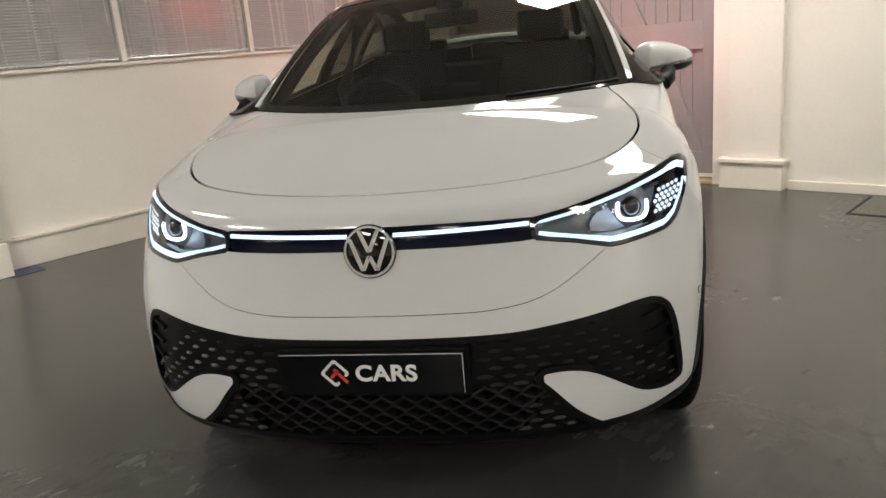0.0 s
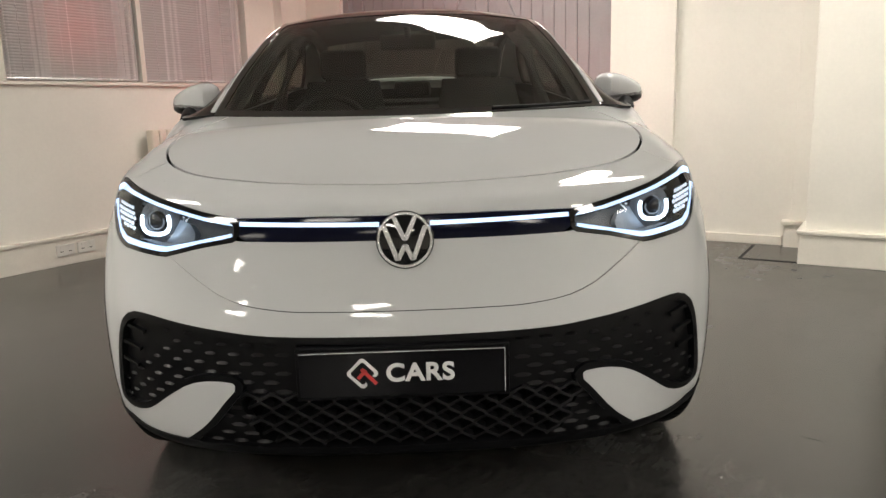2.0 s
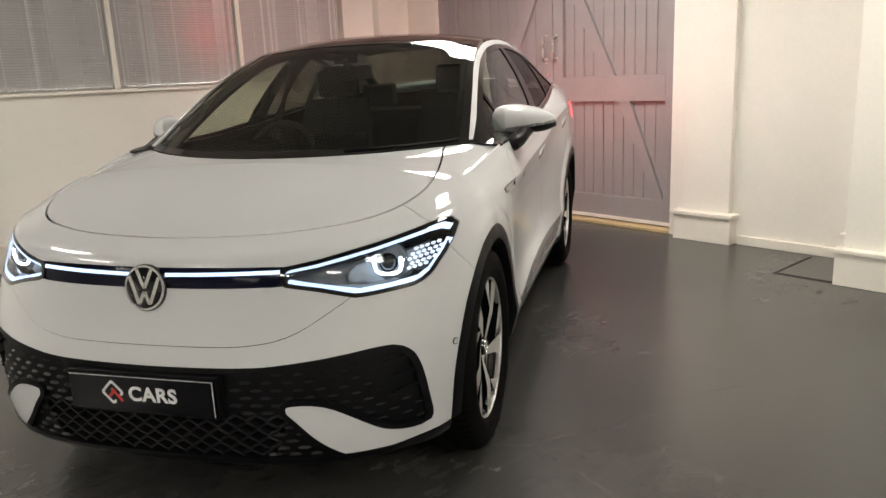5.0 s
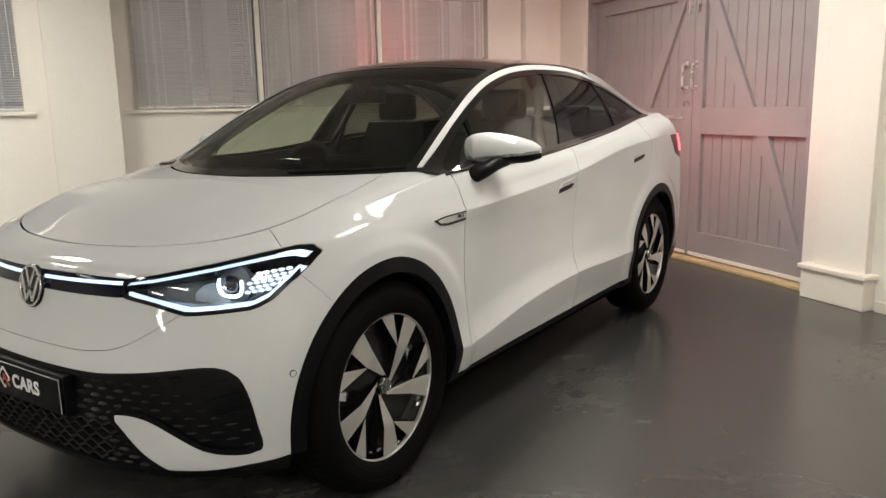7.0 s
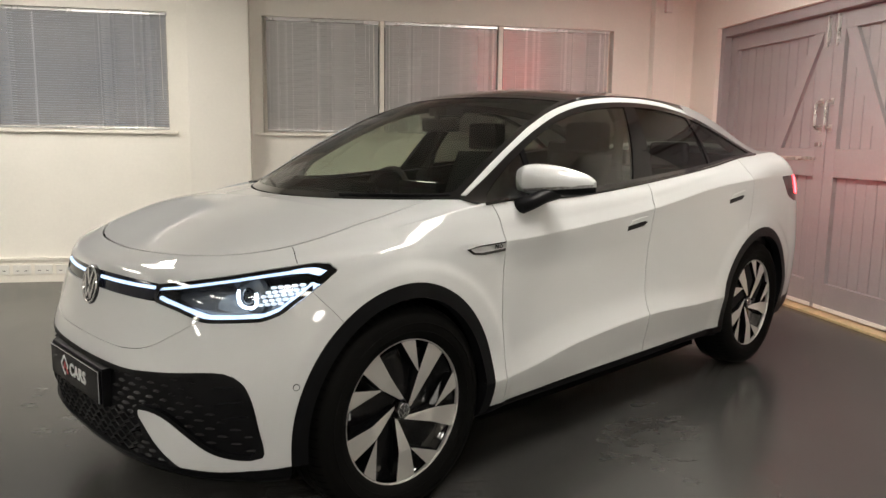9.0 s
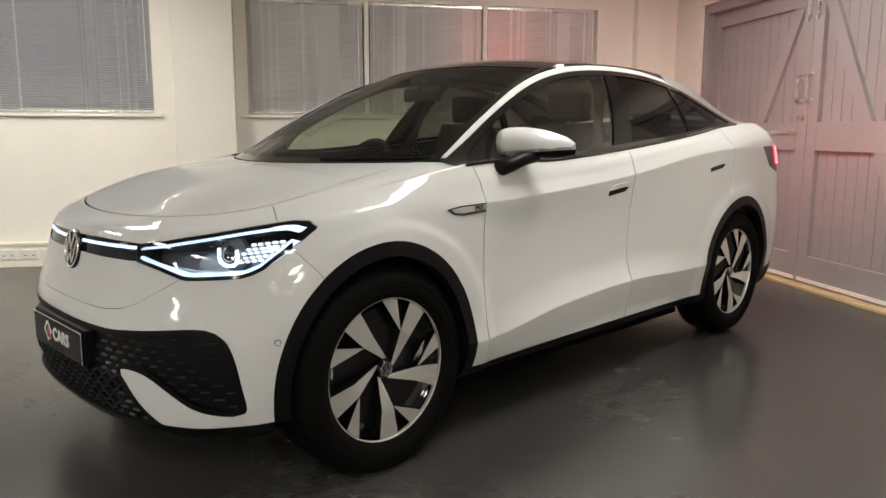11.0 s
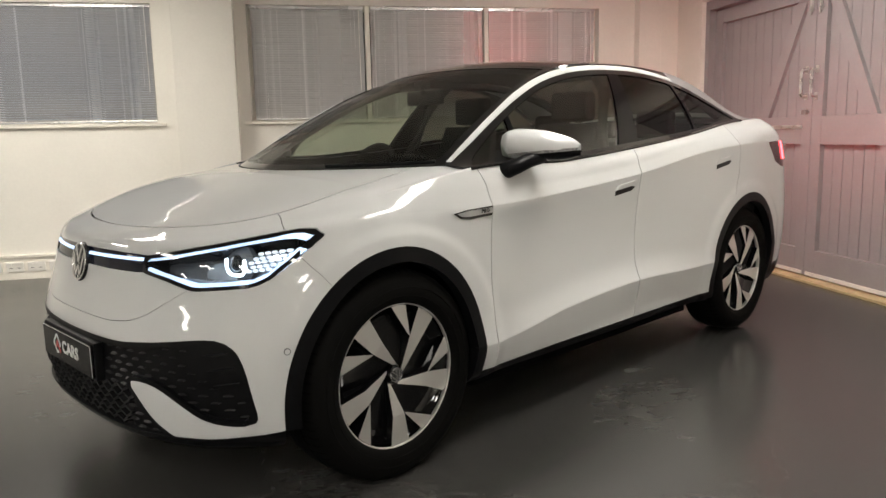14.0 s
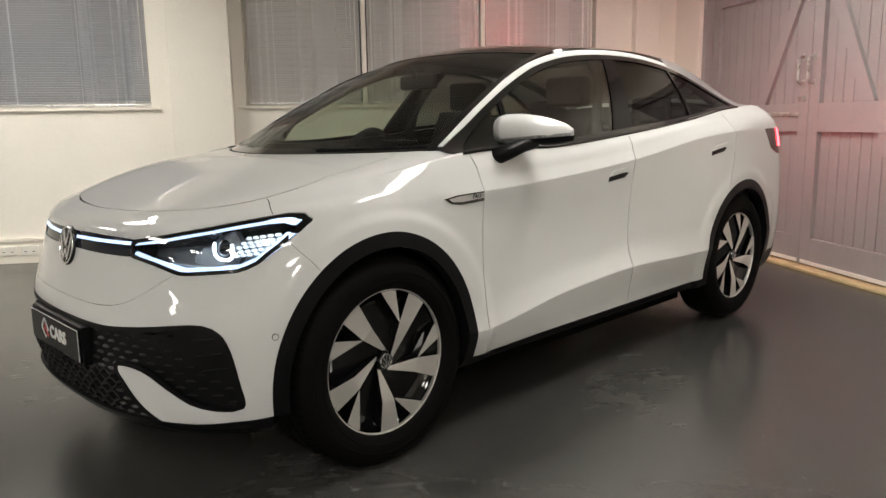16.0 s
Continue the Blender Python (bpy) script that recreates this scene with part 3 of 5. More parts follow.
def tuck(w, y):
    """The flanks draw in a little over the front wheels."""
    t = np.interp(y, [-0.40, -0.30, -0.15, 0.10, 0.30, 0.45], [0, 0.25, 1, 1, 0.3, 0])
    return 1 - 0.016 * t * np.clip((10 - w) / 2, 0, 1)


def nose_point(w, a):
    """Outline w of the front end; a runs from 0 (middle of the nose) to 1 (over the axle)."""
    th = a * math.pi / 2
    W, L, n = spline(NODE, W_AXLE, w), spline(NODE, L_NOSE, w), spline(NODE, N_NOSE, w)
    k = (np.sin(th)**n + np.cos(th)**n)**(-1 / n)
    x, y = W * np.sin(th) * k, -L * np.cos(th) * k
    c = np.clip(np.cos(th) * k, 0, 1)
    zn, zs = spline(NODE, Z_NOSE, w), spline(NODE, Z_AXLE, w)
    z = zs + (zn - zs) * c**1.25
    return x * tuck(w, y) + flare(y, z) * (x > 0.6) * (w < 8.5), y, z


def side_point(w, y):
    Ws = np.stack([spline(NODE[:11], r, w) for r in SIDE_W], 0)
    Zs = np.stack([spline(NODE[:11], r, w) for r in SIDE_Z], 0)
    x, z = np.empty_like(w), np.empty_like(w)
    for i in range(len(w)):
        x[i], z[i] = spline(SIDE_Y, Ws[:, i], y[i]), spline(SIDE_Y, Zs[:, i], y[i])
    # pressed creases low on the doors and along the shoulder
    for node, size, up, down, fade in ((3, 0.026, 0.13, 0.15, np.interp(y, [0.45, 0.9, 1.9, 2.25, 2.4], [0.45, 0.85, 1, 0.75, 0.2])), (8, 0.0130, 0.05, 0.16, np.interp(y, [0.2, 0.6, 2.6, 3.0], [0, 1, 1, 0]))):
        zc = np.array([float(spline(SIDE_Y, [r[node] for r in SIDE_Z], yy)) for yy in y[:1]])[0] if len(set(y.tolist())) == 1 else np.array([float(spline(SIDE_Y, [r[node] for r in SIDE_Z], yy)) for yy in y])
        d = z - zc
        a = np.clip(1 - d / up, 0, 1)**(1.9 if node == 3 else 1.2)
        b = np.clip(1 + d / down, 0, 1)**(1.1 if node == 3 else 2.2)
        x = x + size * fade * np.where(d > 0, a, b)
    return x * tuck(w, y) + flare(y, z) * (w < 8.5), y, z


def tail_point(w, a):
    th = a * math.pi / 2
    W, Z = spline(NODE[:11], SIDE_W[-1], w), spline(NODE[:11], SIDE_Z[-1], w)
    L = spline(NODE[:11], L_TAIL, w)
    n = 2.6
    k = (np.sin(th)**n + np.cos(th)**n)**(-1 / n)
    return W * np.cos(th) * k, 3.2 + L * np.sin(th) * k, Z + 0 * th


class Skin:
    """A fine surface that can be cut cleanly along level lines of any function."""

    def __init__(self, v, f, w):
        self.v, self.f, self.w = np.asarray(v, float), f, np.asarray(w, float)

    def cut(self, g):
        """Two skins: where g < 0 and where g > 0."""
        g = np.where(np.abs(g) < 1e-7, 1e-7, g)
        pos = (g > 0).astype(int).tolist()
        v, w, cross = [tuple(p) for p in self.v], list(self.w), {}

        def mid(i, j):
            k = (i, j) if i < j else (j, i)
            if k not in cross:
                a, b = k
                t = g[a] / (g[a] - g[b])
                v.append(tuple(self.v[a] + t * (self.v[b] - self.v[a])))
                w.append(self.w[a] + t * (self.w[b] - self.w[a]))
                cross[k] = len(v) - 1
            return cross[k]

        out = ([], [])
        for f in self.f:
            s = [pos[i] for i in f]
            if all(s) or not any(s):
                out[s[0]].append(f)
                continue
            pieces = ([], [])
            for a, b in zip(f, f[1:] + f[:1]):
                pieces[pos[a]].append(a)
                if pos[a] != pos[b]:
                    m = mid(a, b)
                    pieces[0].append(m)
                    pieces[1].append(m)
            for k in (0, 1):
                if len(pieces[k]) > 2:
                    out[k].append(tuple(pieces[k]))
        return [self.tidy(v, fs, w) for fs in out]

    @staticmethod
    def tidy(v, fs, w):
        used = sorted({i for f in fs for i in f})
        to = {i: k for k, i in enumerate(used)}
        v, w = np.asarray(v, float).reshape(-1, 3), np.asarray(w, float)
        return Skin(v[used] if used else np.zeros((0, 3)), [tuple(to[i] for i in f) for f in fs], w[used] if used else np.zeros(0))

    def below(self, g):
        return self.cut(g(self))[0]

    def above(self, g):
        return self.cut(g(self))[1]

    def normals(self):
        n = np.zeros_like(self.v)
        for f in self.f:
            a, b, c = self.v[f[0]], self.v[f[1]], self.v[f[2]]
            m = np.cross(b - a, c - a)
            if len(f) > 3:
                m = m + np.cross(c - a, self.v[f[3]] - a)
            for i in f:
                n[i] += m
        return n / np.maximum(np.linalg.norm(n, axis=1, keepdims=True), 1e-12)

    def moved(self, d):
        """Pushed out by d metres along its normals."""
        s = Skin(self.v + d * self.normals(), self.f, self.w)
        return s

    def shape(self, flange=0.008, mirror=False, both=False):
        """As a Shape, with its borders folded inwards so that it has thickness."""
        s = Shape()
        v = self.v.copy()
        n = self.normals()
        s.add(v, self.f)
        if flange:
            seen = {}
            for f in self.f:
                for a, b in zip(f, f[1:] + f[:1]):
                    k = (a, b) if a < b else (b, a)
                    seen[k] = None if k in seen else (a, b)
            for e in seen.values():
                if e and not (both and abs(v[e[0]][0]) < 1e-4 and abs(v[e[1]][0]) < 1e-4):
                    a, b = e
                    s.add([v[a], v[b], v[b] - flange * n[b], v[a] - flange * n[a]], [(1, 0, 3, 2)])
        if both:
            return s.plus(s.mirrored())
        return s.mirrored() if mirror else s


def body_skin():
    """Half of the lower body, x > 0: nose, bonnet, wing, doors, quarter and tail in one net."""
    na, up = 44, np.concatenate([np.sort(np.concatenate([np.linspace(0, 10, 81), [2.96, 3.04, 7.96, 8.04]])), np.linspace(10, 14.9, 30)[1:]])
    low = 85
    cols = [("n", a) for a in np.linspace(0, 1, na + 1)]
    ys = np.concatenate([np.linspace(0, 0.5, 32)[1:], np.linspace(0.5, 3.2, 126)[1:]])
    v, w, ids = [], [], {}
    for j, (k, a) in enumerate(cols):
        x, y, z = nose_point(up, np.full_like(up, a))
        for i in range(len(up)):
            ids[i, j] = len(v)
            v.append((x[i], y[i], z[i]))
            w.append(up[i])
    j = len(cols)
    for y0 in ys:
        x, y, z = side_point(up[:low], np.full(low, y0))
        for i in range(low):
            ids[i, j] = len(v)
            v.append((x[i], y[i], z[i]))
            w.append(up[i])
        if y0 <= 0.50001:
            # bonnet goes on to the screen, a little wider than over the axle
            for i in range(low, len(up)):
                t = spline([10, 11, 12, 15], [0, 1, 1, 1], up[i])
                xa = spline(NODE, W_AXLE, up[i]) * (1 + 0.05 * y0)
                za = spline(NODE, Z_AXLE, up[i]) + BACK_SLOPE * y0 * (1 - 0.3 * (1 - xa / 0.75))
                e = math.exp(-(up[i] - 10) * 2.2)
                za = za * (1 - e) + e * (z[low - 1] + (za - z[low - 1]) * 0.5)
                xa = xa + (x[low - 1] - spline(NODE, W_AXLE, 10.0)) * e
                ids[i, j] = len(v)
                v.append((max(xa, 0), y0, za))
                w.append(up[i])
        j += 1
    nt = 26
    for a in np.linspace(0, 1, nt + 1)[1:]:
        x, y, z = tail_point(up[:low], np.full(low, a))
        for i in range(low):
            ids[i, j] = len(v)
            v.append((x[i], y[i], z[i]))
            w.append(up[i])
        j += 1
    f = []
    for jj in range(j - 1):
        for i in range(len(up) - 1):
            q = [(i, jj), (i, jj + 1), (i + 1, jj + 1), (i + 1, jj)]
            if all(k in ids for k in q):
                f.append(tuple(ids[k] for k in q))
    # close the bonnet along the middle
    last = len(up) - 1
    mids = {}
    for jj in range(j):
        if (last, jj) in ids:
            p = v[ids[last, jj]]
            mids[jj] = len(v)
            v.append((0.0, p[1], p[2] + 0.0005))
            w.append(15.0)
    for jj in sorted(mids):
        if jj + 1 in mids:
            f.append((ids[last, jj], ids[last, jj + 1], mids[jj + 1], mids[jj]))
    v = np.array(v)
    v[np.abs(v[:, 0]) < 1e-6, 0] = 0
    return Skin(v, f, w)


BODY = body_skin()


def x_at(y, z):
    """Half width of the body side at (y, z), for 0 < y < 3.2."""
    ws = np.linspace(0, 10, 120)
    x, _, zz = side_point(ws, np.full(120, float(y)))
    return float(np.interp(z, zz, x))


# roof rail (outer edge of the black roof) and middle line from screen foot to tail
RAIL_Y = [0.40, 0.70, 1.10, 1.30, 1.70, 2.10, 2.40, 2.75, 3.10, 3.34]
RAIL_X = [0.738, 0.690, 0.622, 0.602, 0.598, 0.600, 0.606, 0.618, 0.632, 0.64]
RAIL_Z = [1.100, 1.277, 1.466, 1.523, 1.554, 1.550, 1.518, 1.428, 1.300, 1.262]
MID_Y = [0.085, 0.45, 0.85, 1.22, 1.60, 2.05, 2.45, 2.85, 3.20, 3.46]
MID_Z = [1.085, 1.252, 1.434, 1.566, 1.605, 1.607, 1.572, 1.480, 1.370, 1.285]


def rail(y):
    return float(spline(RAIL_Y, RAIL_X, y)), y, float(spline(RAIL_Y, RAIL_Z, y))


def belt(y):
    x, _, z = side_point(np.array([10.0]), np.array([float(min(y, 3.2))]))
    return float(x[0]), y, float(z[0])


def roof_skin(n=110, m=20):
    """Half of windscreen, roof and rear screen; w runs from 0 at the screen's foot to 9 at the tail."""
    v, w, f = [], [], []
    for i in range(n + 1):
        p = 9 * i / n
        sy = float(spline(NODE[:10], RAIL_Y, p))
        my, mz = float(spline(NODE[:10], MID_Y, p)), float(spline(NODE[:10], MID_Z, p))
        sx, _, sz = rail(sy)
        for j in range(m + 1):
            q = j / m
            v.append((sx * q, my + (sy - my) * q**2.1, mz + (sz - mz) * q**2.3))
            w.append(p)
    for i in range(n):
        for j in range(m):
            a = i * (m + 1) + j
            f.append((a, a + 1, a + m + 2, a + m + 1))
    return Skin(v, f, w)


def house_skin(n=150, m=16):
    """Side of the cabin from window line (w = 0) to roof rail (w = 1)."""
    v, w, f = [], [], []
    for i in range(n + 1):
        y = 0.40 + (3.34 - 0.40) * i / n
        b, r = np.array(belt(y)), np.array(rail(y))
        if y > 3.2:
            b = np.array([0.745 - (y - 3.2) * 0.35, y, 1.275])
        for j in range(m + 1):
            q = j / m
            p = b + (r - b) * q
            p[0] += 0.10 * q * (1 - q) * min(1, (r[2] - b[2]) / 0.35)
            v.append(p)
            w.append(q)
    for i in range(n):
        for j in range(m):
            a = i * (m + 1) + j
            f.append((a, a + m + 1, a + m + 2, a + 1))
    return Skin(v, f, w)


ROOF, HOUSE = roof_skin(), house_skin()

# ---- car: panels ----
PILLAR_BLACK = material("pillar_black", (0.004, 0.004, 0.0045), 0.07, vary=0.15, spec=0.15)
WHITE_LIT = glow("daylight_strip", (0.56, 0.72, 1.0), 1.15)
LAMP_LIT = glow("lamp_ring_lit", (0.72, 0.85, 1.0), 6.0)
CELL_LIT = glow("lamp_cell_lit", (0.80, 0.90, 1.0), 0.75)
TAIL_LIT = glow("tail_lamp_lit", (1.0, 0.04, 0.05), TAIL_POWER)
LENS = glass("lamp_lens", (0.93, 0.95, 0.97), 0.9)
SATIN = material("satin_silver", (0.62, 0.62, 0.62), 0.25, metal=0.85, vary=0.05)
LAMP_DARK = material("lamp_housing", (0.085, 0.095, 0.105), 0.3, vary=0.2)
LAMP_BLUE = material("lamp_reflector", (0.30, 0.36, 0.42), 0.2, metal=0.5, vary=0.1)
LAMP_SILVER = material("lamp_reflector_silver", (0.24, 0.29, 0.34), 0.35, metal=0.3, vary=0.15, scale=25)
BAR_DARK = material("lamp_bar_dark_blue", (0.003, 0.004, 0.013), 0.1, vary=0.1, spec=0.2, coat=0.0)
TYRE = material("tyre_rubber", (0.0035, 0.0034, 0.0032), 0.7, spec=0.06, vary=0.25, scale=14, fine=200, bump=0.12)
ALLOY = material("machined_alloy", (0.70, 0.69, 0.67), 0.42, metal=0.8, vary=0.05, scale=8, fine=300)
DISC = material("brake_disc", (0.22, 0.21, 0.20), 0.4, metal=0.9, vary=0.15)
PLATE_BLACK = material("plate_black", (0.004, 0.004, 0.005), 0.15, vary=0.2, spec=0.25)
PLATE_WHITE = material("plate_print_white", (0.72, 0.72, 0.72), 0.4, vary=0.03)
PLATE_RED = material("plate_print_red", (0.55, 0.05, 0.05), 0.4, vary=0.05)
INDICATOR = material("clear_indicator", (0.22, 0.22, 0.22), 0.2, vary=0.6, scale=90, fine=400)


def inside(px, py, poly):
    """Signed distance to an outline, negative inside."""
    px, py = np.asarray(px, float), np.asarray(py, float)
    best, odd = np.full(px.shape, 1e9), np.zeros(px.shape, bool)
    n = len(poly)
    for i in range(n):
        (ax, ay), (bx, by) = poly[i], poly[(i + 1) % n]
        dx, dy = bx - ax, by - ay
        t = np.clip(((px - ax) * dx + (py - ay) * dy) / (dx * dx + dy * dy + 1e-12), 0, 1)
        best = np.minimum(best, np.hypot(px - ax - t * dx, py - ay - t * dy))
        if abs(dy) > 1e-9:
            odd ^= ((ay > py) != (by > py)) & (px < ax + (py - ay) * dx / dy)
    return np.where(odd, -best, best)


def round_poly(poly, times=2):
    """Corner cutting: a smoother outline."""
    for _ in range(times):
        out = []
        for (ax, ay), (bx, by) in zip(poly, poly[1:] + poly[:1]):
            out += [(0.75 * ax + 0.25 * bx, 0.75 * ay + 0.25 * by), (0.25 * ax + 0.75 * bx, 0.25 * ay + 0.75 * by)]
        poly = out
    return poly


HEADLAMP = [(0.411, 0.846), (0.506, 0.861), (0.66, 0.894), (0.768, 0.922), (0.806, 0.932), (0.832, 0.929), (0.853, 0.908), (0.848, 0.875), (0.836, 0.838), (0.806, 0.785), (0.775, 0.761), (0.70, 0.754), (0.622, 0.748), (0.515, 0.776), (0.416, 0.794)]
GRILLE = [(-0.2, 0.562), (0.17, 0.566), (0.309, 0.568), (0.38, 0.571), (0.453, 0.579), (0.53, 0.587), (0.60, 0.596), (0.68, 0.606), (0.73, 0.604), (0.765, 0.580), (0.783, 0.54), (0.794, 0.49), (0.803, 0.42), (0.810, 0.355), (0.795, 0.327), (0.745, 0.329), (0.685, 0.348), (0.64, 0.385), (0.58, 0.427), (0.54, 0.447), (0.49, 0.455), (0.448, 0.454), (0.424, 0.449), (0.428, 0.434), (0.455, 0.408), (0.50, 0.352), (0.535, 0.318), (0.578, 0.285), (0.605, 0.262), (0.3, 0.262), (-0.2, 0.262)]
BAR = [(-0.1, 0.793), (-0.1, 0.851), (0.22, 0.852), (0.418, 0.849), (0.420, 0.794), (0.22, 0.793)]
BONNET = [(-0.3, -0.588), (0.0, -0.588), (0.2, -0.573), (0.36, -0.541), (0.50, -0.484), (0.585, -0.43), (0.648, -0.364), (0.69, -0.295), (0.722, -0.205), (0.728, -0.12), (0.722, -0.03), (0.710, 0.05), (0.683, 0.2), (0.660, 0.29), (0.640, 0.6), (-0.3, 0.6)]
GRILLE = round_poly(GRILLE, 1)
BONNET = round_poly(BONNET, 1)
SEAM = 0.0022


def arch(s, r):
    y, z = s.v[:, 1], s.v[:, 2]
    return np.minimum(np.hypot(1.07 * (y - HUB_F[1] + 0.012), z - HUB_F[2]), np.hypot(1.07 * (y - HUB_R[1] + 0.012), z - HUB_R[2])) - r


def screen_foot(x):
    q = np.clip(np.abs(x) / RAIL_X[0], 0, 1.2)
    return MID_Y[0] + (RAIL_Y[0] - MID_Y[0]) * q**2.1


def g_head(s):
    return np.where(s.v[:, 1] < 0.0, inside(s.v[:, 0], s.v[:, 2], HEADLAMP), 1.0)


def g_grille(s):
    return np.where(s.v[:, 1] < -0.2, inside(s.v[:, 0], s.v[:, 2], GRILLE), 1.0)


def g_bar(s):
    return np.where(s.v[:, 1] < -0.4, inside(s.v[:, 0], s.v[:, 2], BAR), 1.0)


def g_bonnet(s):
    d = inside(s.v[:, 0], s.v[:, 1], BONNET)
    return np.where(s.v[:, 2] > 0.86, d, 1.0)


def g_low(s):
    """Below this line the body is bare black plastic."""
    y, z = s.v[:, 1], s.v[:, 2]
    return z - np.interp(y, [-0.8, -0.6, -0.3, 0.4, 0.5, 2.3, 3.0, 3.3, 3.8], [0.284, 0.284, 0.315, 0.305, 0.300, 0.306, 0.33, 0.36, 0.42])


def door_front(z):
    return np.interp(z, [0.30, 0.43, 0.94, 1.03, 1.12], [0.512, 0.502, 0.487, 0.470, 0.437])


car = tagged(empty("car"), "white electric coupe crossover car parked indoors, lamps lit", "car")
GLOSS = dict(smooth=True, fix=False, angle=50)

hull = BODY.above(lambda s: arch(s, 0.464))
upper, lower = hull.above(g_low), hull.below(g_low)
bonnet = upper.below(lambda s: g_bonnet(s) + 0.0038)
rest = upper.above(lambda s: g_bonnet(s) - 0.0038)
bonnet = bonnet.below(lambda s: s.v[:, 1] - screen_foot(s.v[:, 0]) + 0.012)
rest = rest.below(lambda s: np.where((s.w > 10.02) & (s.v[:, 1] > -0.1), s.v[:, 1] - screen_foot(s.v[:, 0]) + 0.004, -1.0))
part("bonnet", bonnet.shape(0.012, both=True), PAINT, car, **GLOSS)



def g_split(s):
    """The joint between bumper and wing slants back below the headlight."""
    return s.v[:, 1] + np.interp(s.v[:, 2], [0.60, 0.76, 0.85, 0.93, 0.97], [0.14, 0.271, 0.341, 0.350, 0.313])


nose = rest.below(lambda s: g_split(s) + SEAM * 0.45)
aft = rest.above(lambda s: g_split(s) - SEAM * 0.45).above(lambda s: g_head(s) - 0.0015)
nose = nose.above(lambda s: g_head(s) - 0.0015).above(lambda s: g_grille(s)).above(lambda s: g_bar(s) - 0.001)
# shallow panel joint that runs from lamp to lamp across the bumper
JOINT = [(0.0, 0.624), (0.175, 0.625), (0.312, 0.629), (0.428, 0.649), (0.475, 0.668), (0.523, 0.697), (0.61, 0.754), (0.66, 0.79)]


def g_joint(s):
    zj = spline([p[0] for p in JOINT], [p[1] for p in JOINT], s.v[:, 0])
    return np.where(s.v[:, 0] < 0.66, s.v[:, 2] - zj, -0.2)


top, bumper = nose.above(lambda s: g_joint(s) - 0.001), nose.below(lambda s: g_joint(s) + 0.001)
part("front_panel", top.shape(0.008, both=True), PAINT, car, "smooth white panel that carries the light bar", **GLOSS)
bumper_ob = part("front_bumper", bumper.shape(0.014, both=True), PAINT, car, **GLOSS)
for mir in (False, True):
    sg = -1 if mir else 1
    o = part("parking_sensor", Shape().lathe([(0.0001, 0.0016), (0.0085, 0.0016), (0.0088, -0.004)], "y", (0, 0, 0), 20), PAINT, bumper_ob, smooth=True)
    part("sensor_ring", Shape().lathe([(0.0090, 0.0006), (0.0108, 0.0006), (0.0110, -0.004)], "y", (0, 0, 0), 20), BLACK_PLASTIC, o, smooth=True)
    o.matrix_world = Matrix.Translation((sg * 0.8654, -0.4186, 0.5625)) @ Matrix.Rotation(radians(sg * 66), 4, "Z") @ Matrix.Rotation(math.pi, 4, "Z")

wing = aft.below(lambda s: s.v[:, 1] - door_front(s.v[:, 2]) + SEAM)
back = aft.above(lambda s: s.v[:, 1] - door_front(s.v[:, 2]) - SEAM)
door1 = back.below(lambda s: s.v[:, 1] - 1.566 + SEAM)
back = back.above(lambda s: s.v[:, 1] - 1.566 - SEAM)


def g_rear(s):
    y, z = s.v[:, 1], s.v[:, 2]
    return np.where(z > 0.7, y - np.interp(z, [0.7, 0.95, 1.1, 1.25], [2.50, 2.61, 2.63, 2.60]), y - 2.4)


door2, quarter = back.below(lambda s: g_rear(s) + SEAM), back.above(lambda s: g_rear(s) - SEAM)
# tail lamp is let into the rear corner
TAIL = [(3.10, 1.128), (3.30, 1.132), (4.0, 1.12), (4.0, 0.985), (3.50, 0.965), (3.27, 0.975), (3.175, 1.012)]


def g_tail(s):
    return np.where(s.v[:, 1] > 3.0, inside(s.v[:, 1], s.v[:, 2], TAIL), 1.0)


tail_lamp = quarter.below(g_tail)
quarter = quarter.above(lambda s: g_tail(s) - 0.002)
doors = []
for mir in (False, True):
    part("front_wing", wing.shape(0.008, mir), PAINT, car, **GLOSS)
    d1 = part("front_door", door1.shape(0.01, mir), PAINT, car, smooth=True, fix=False, angle=14)
    d2 = part("rear_door", door2.shape(0.01, mir), PAINT, car, smooth=True, fix=False, angle=14)
    part("rear_quarter", quarter.shape(0.01, mir), PAINT, car, **GLOSS)
    doors.append((d1, d2))
    rl = part("tail_lamp", tail_lamp.moved(-0.004).shape(0.006, mir), BLACK_GLOSS, car, "dark tail lamp with a lit red strip", **GLOSS)
    lit = tail_lamp.above(lambda s: s.v[:, 1] - 3.31)
    part("lit_strip", lit.above(lambda s: s.v[:, 2] - 1.02).moved(0.001).shape(0.003, mir), TAIL_LIT, rl, "glowing red lamp", **GLOSS)

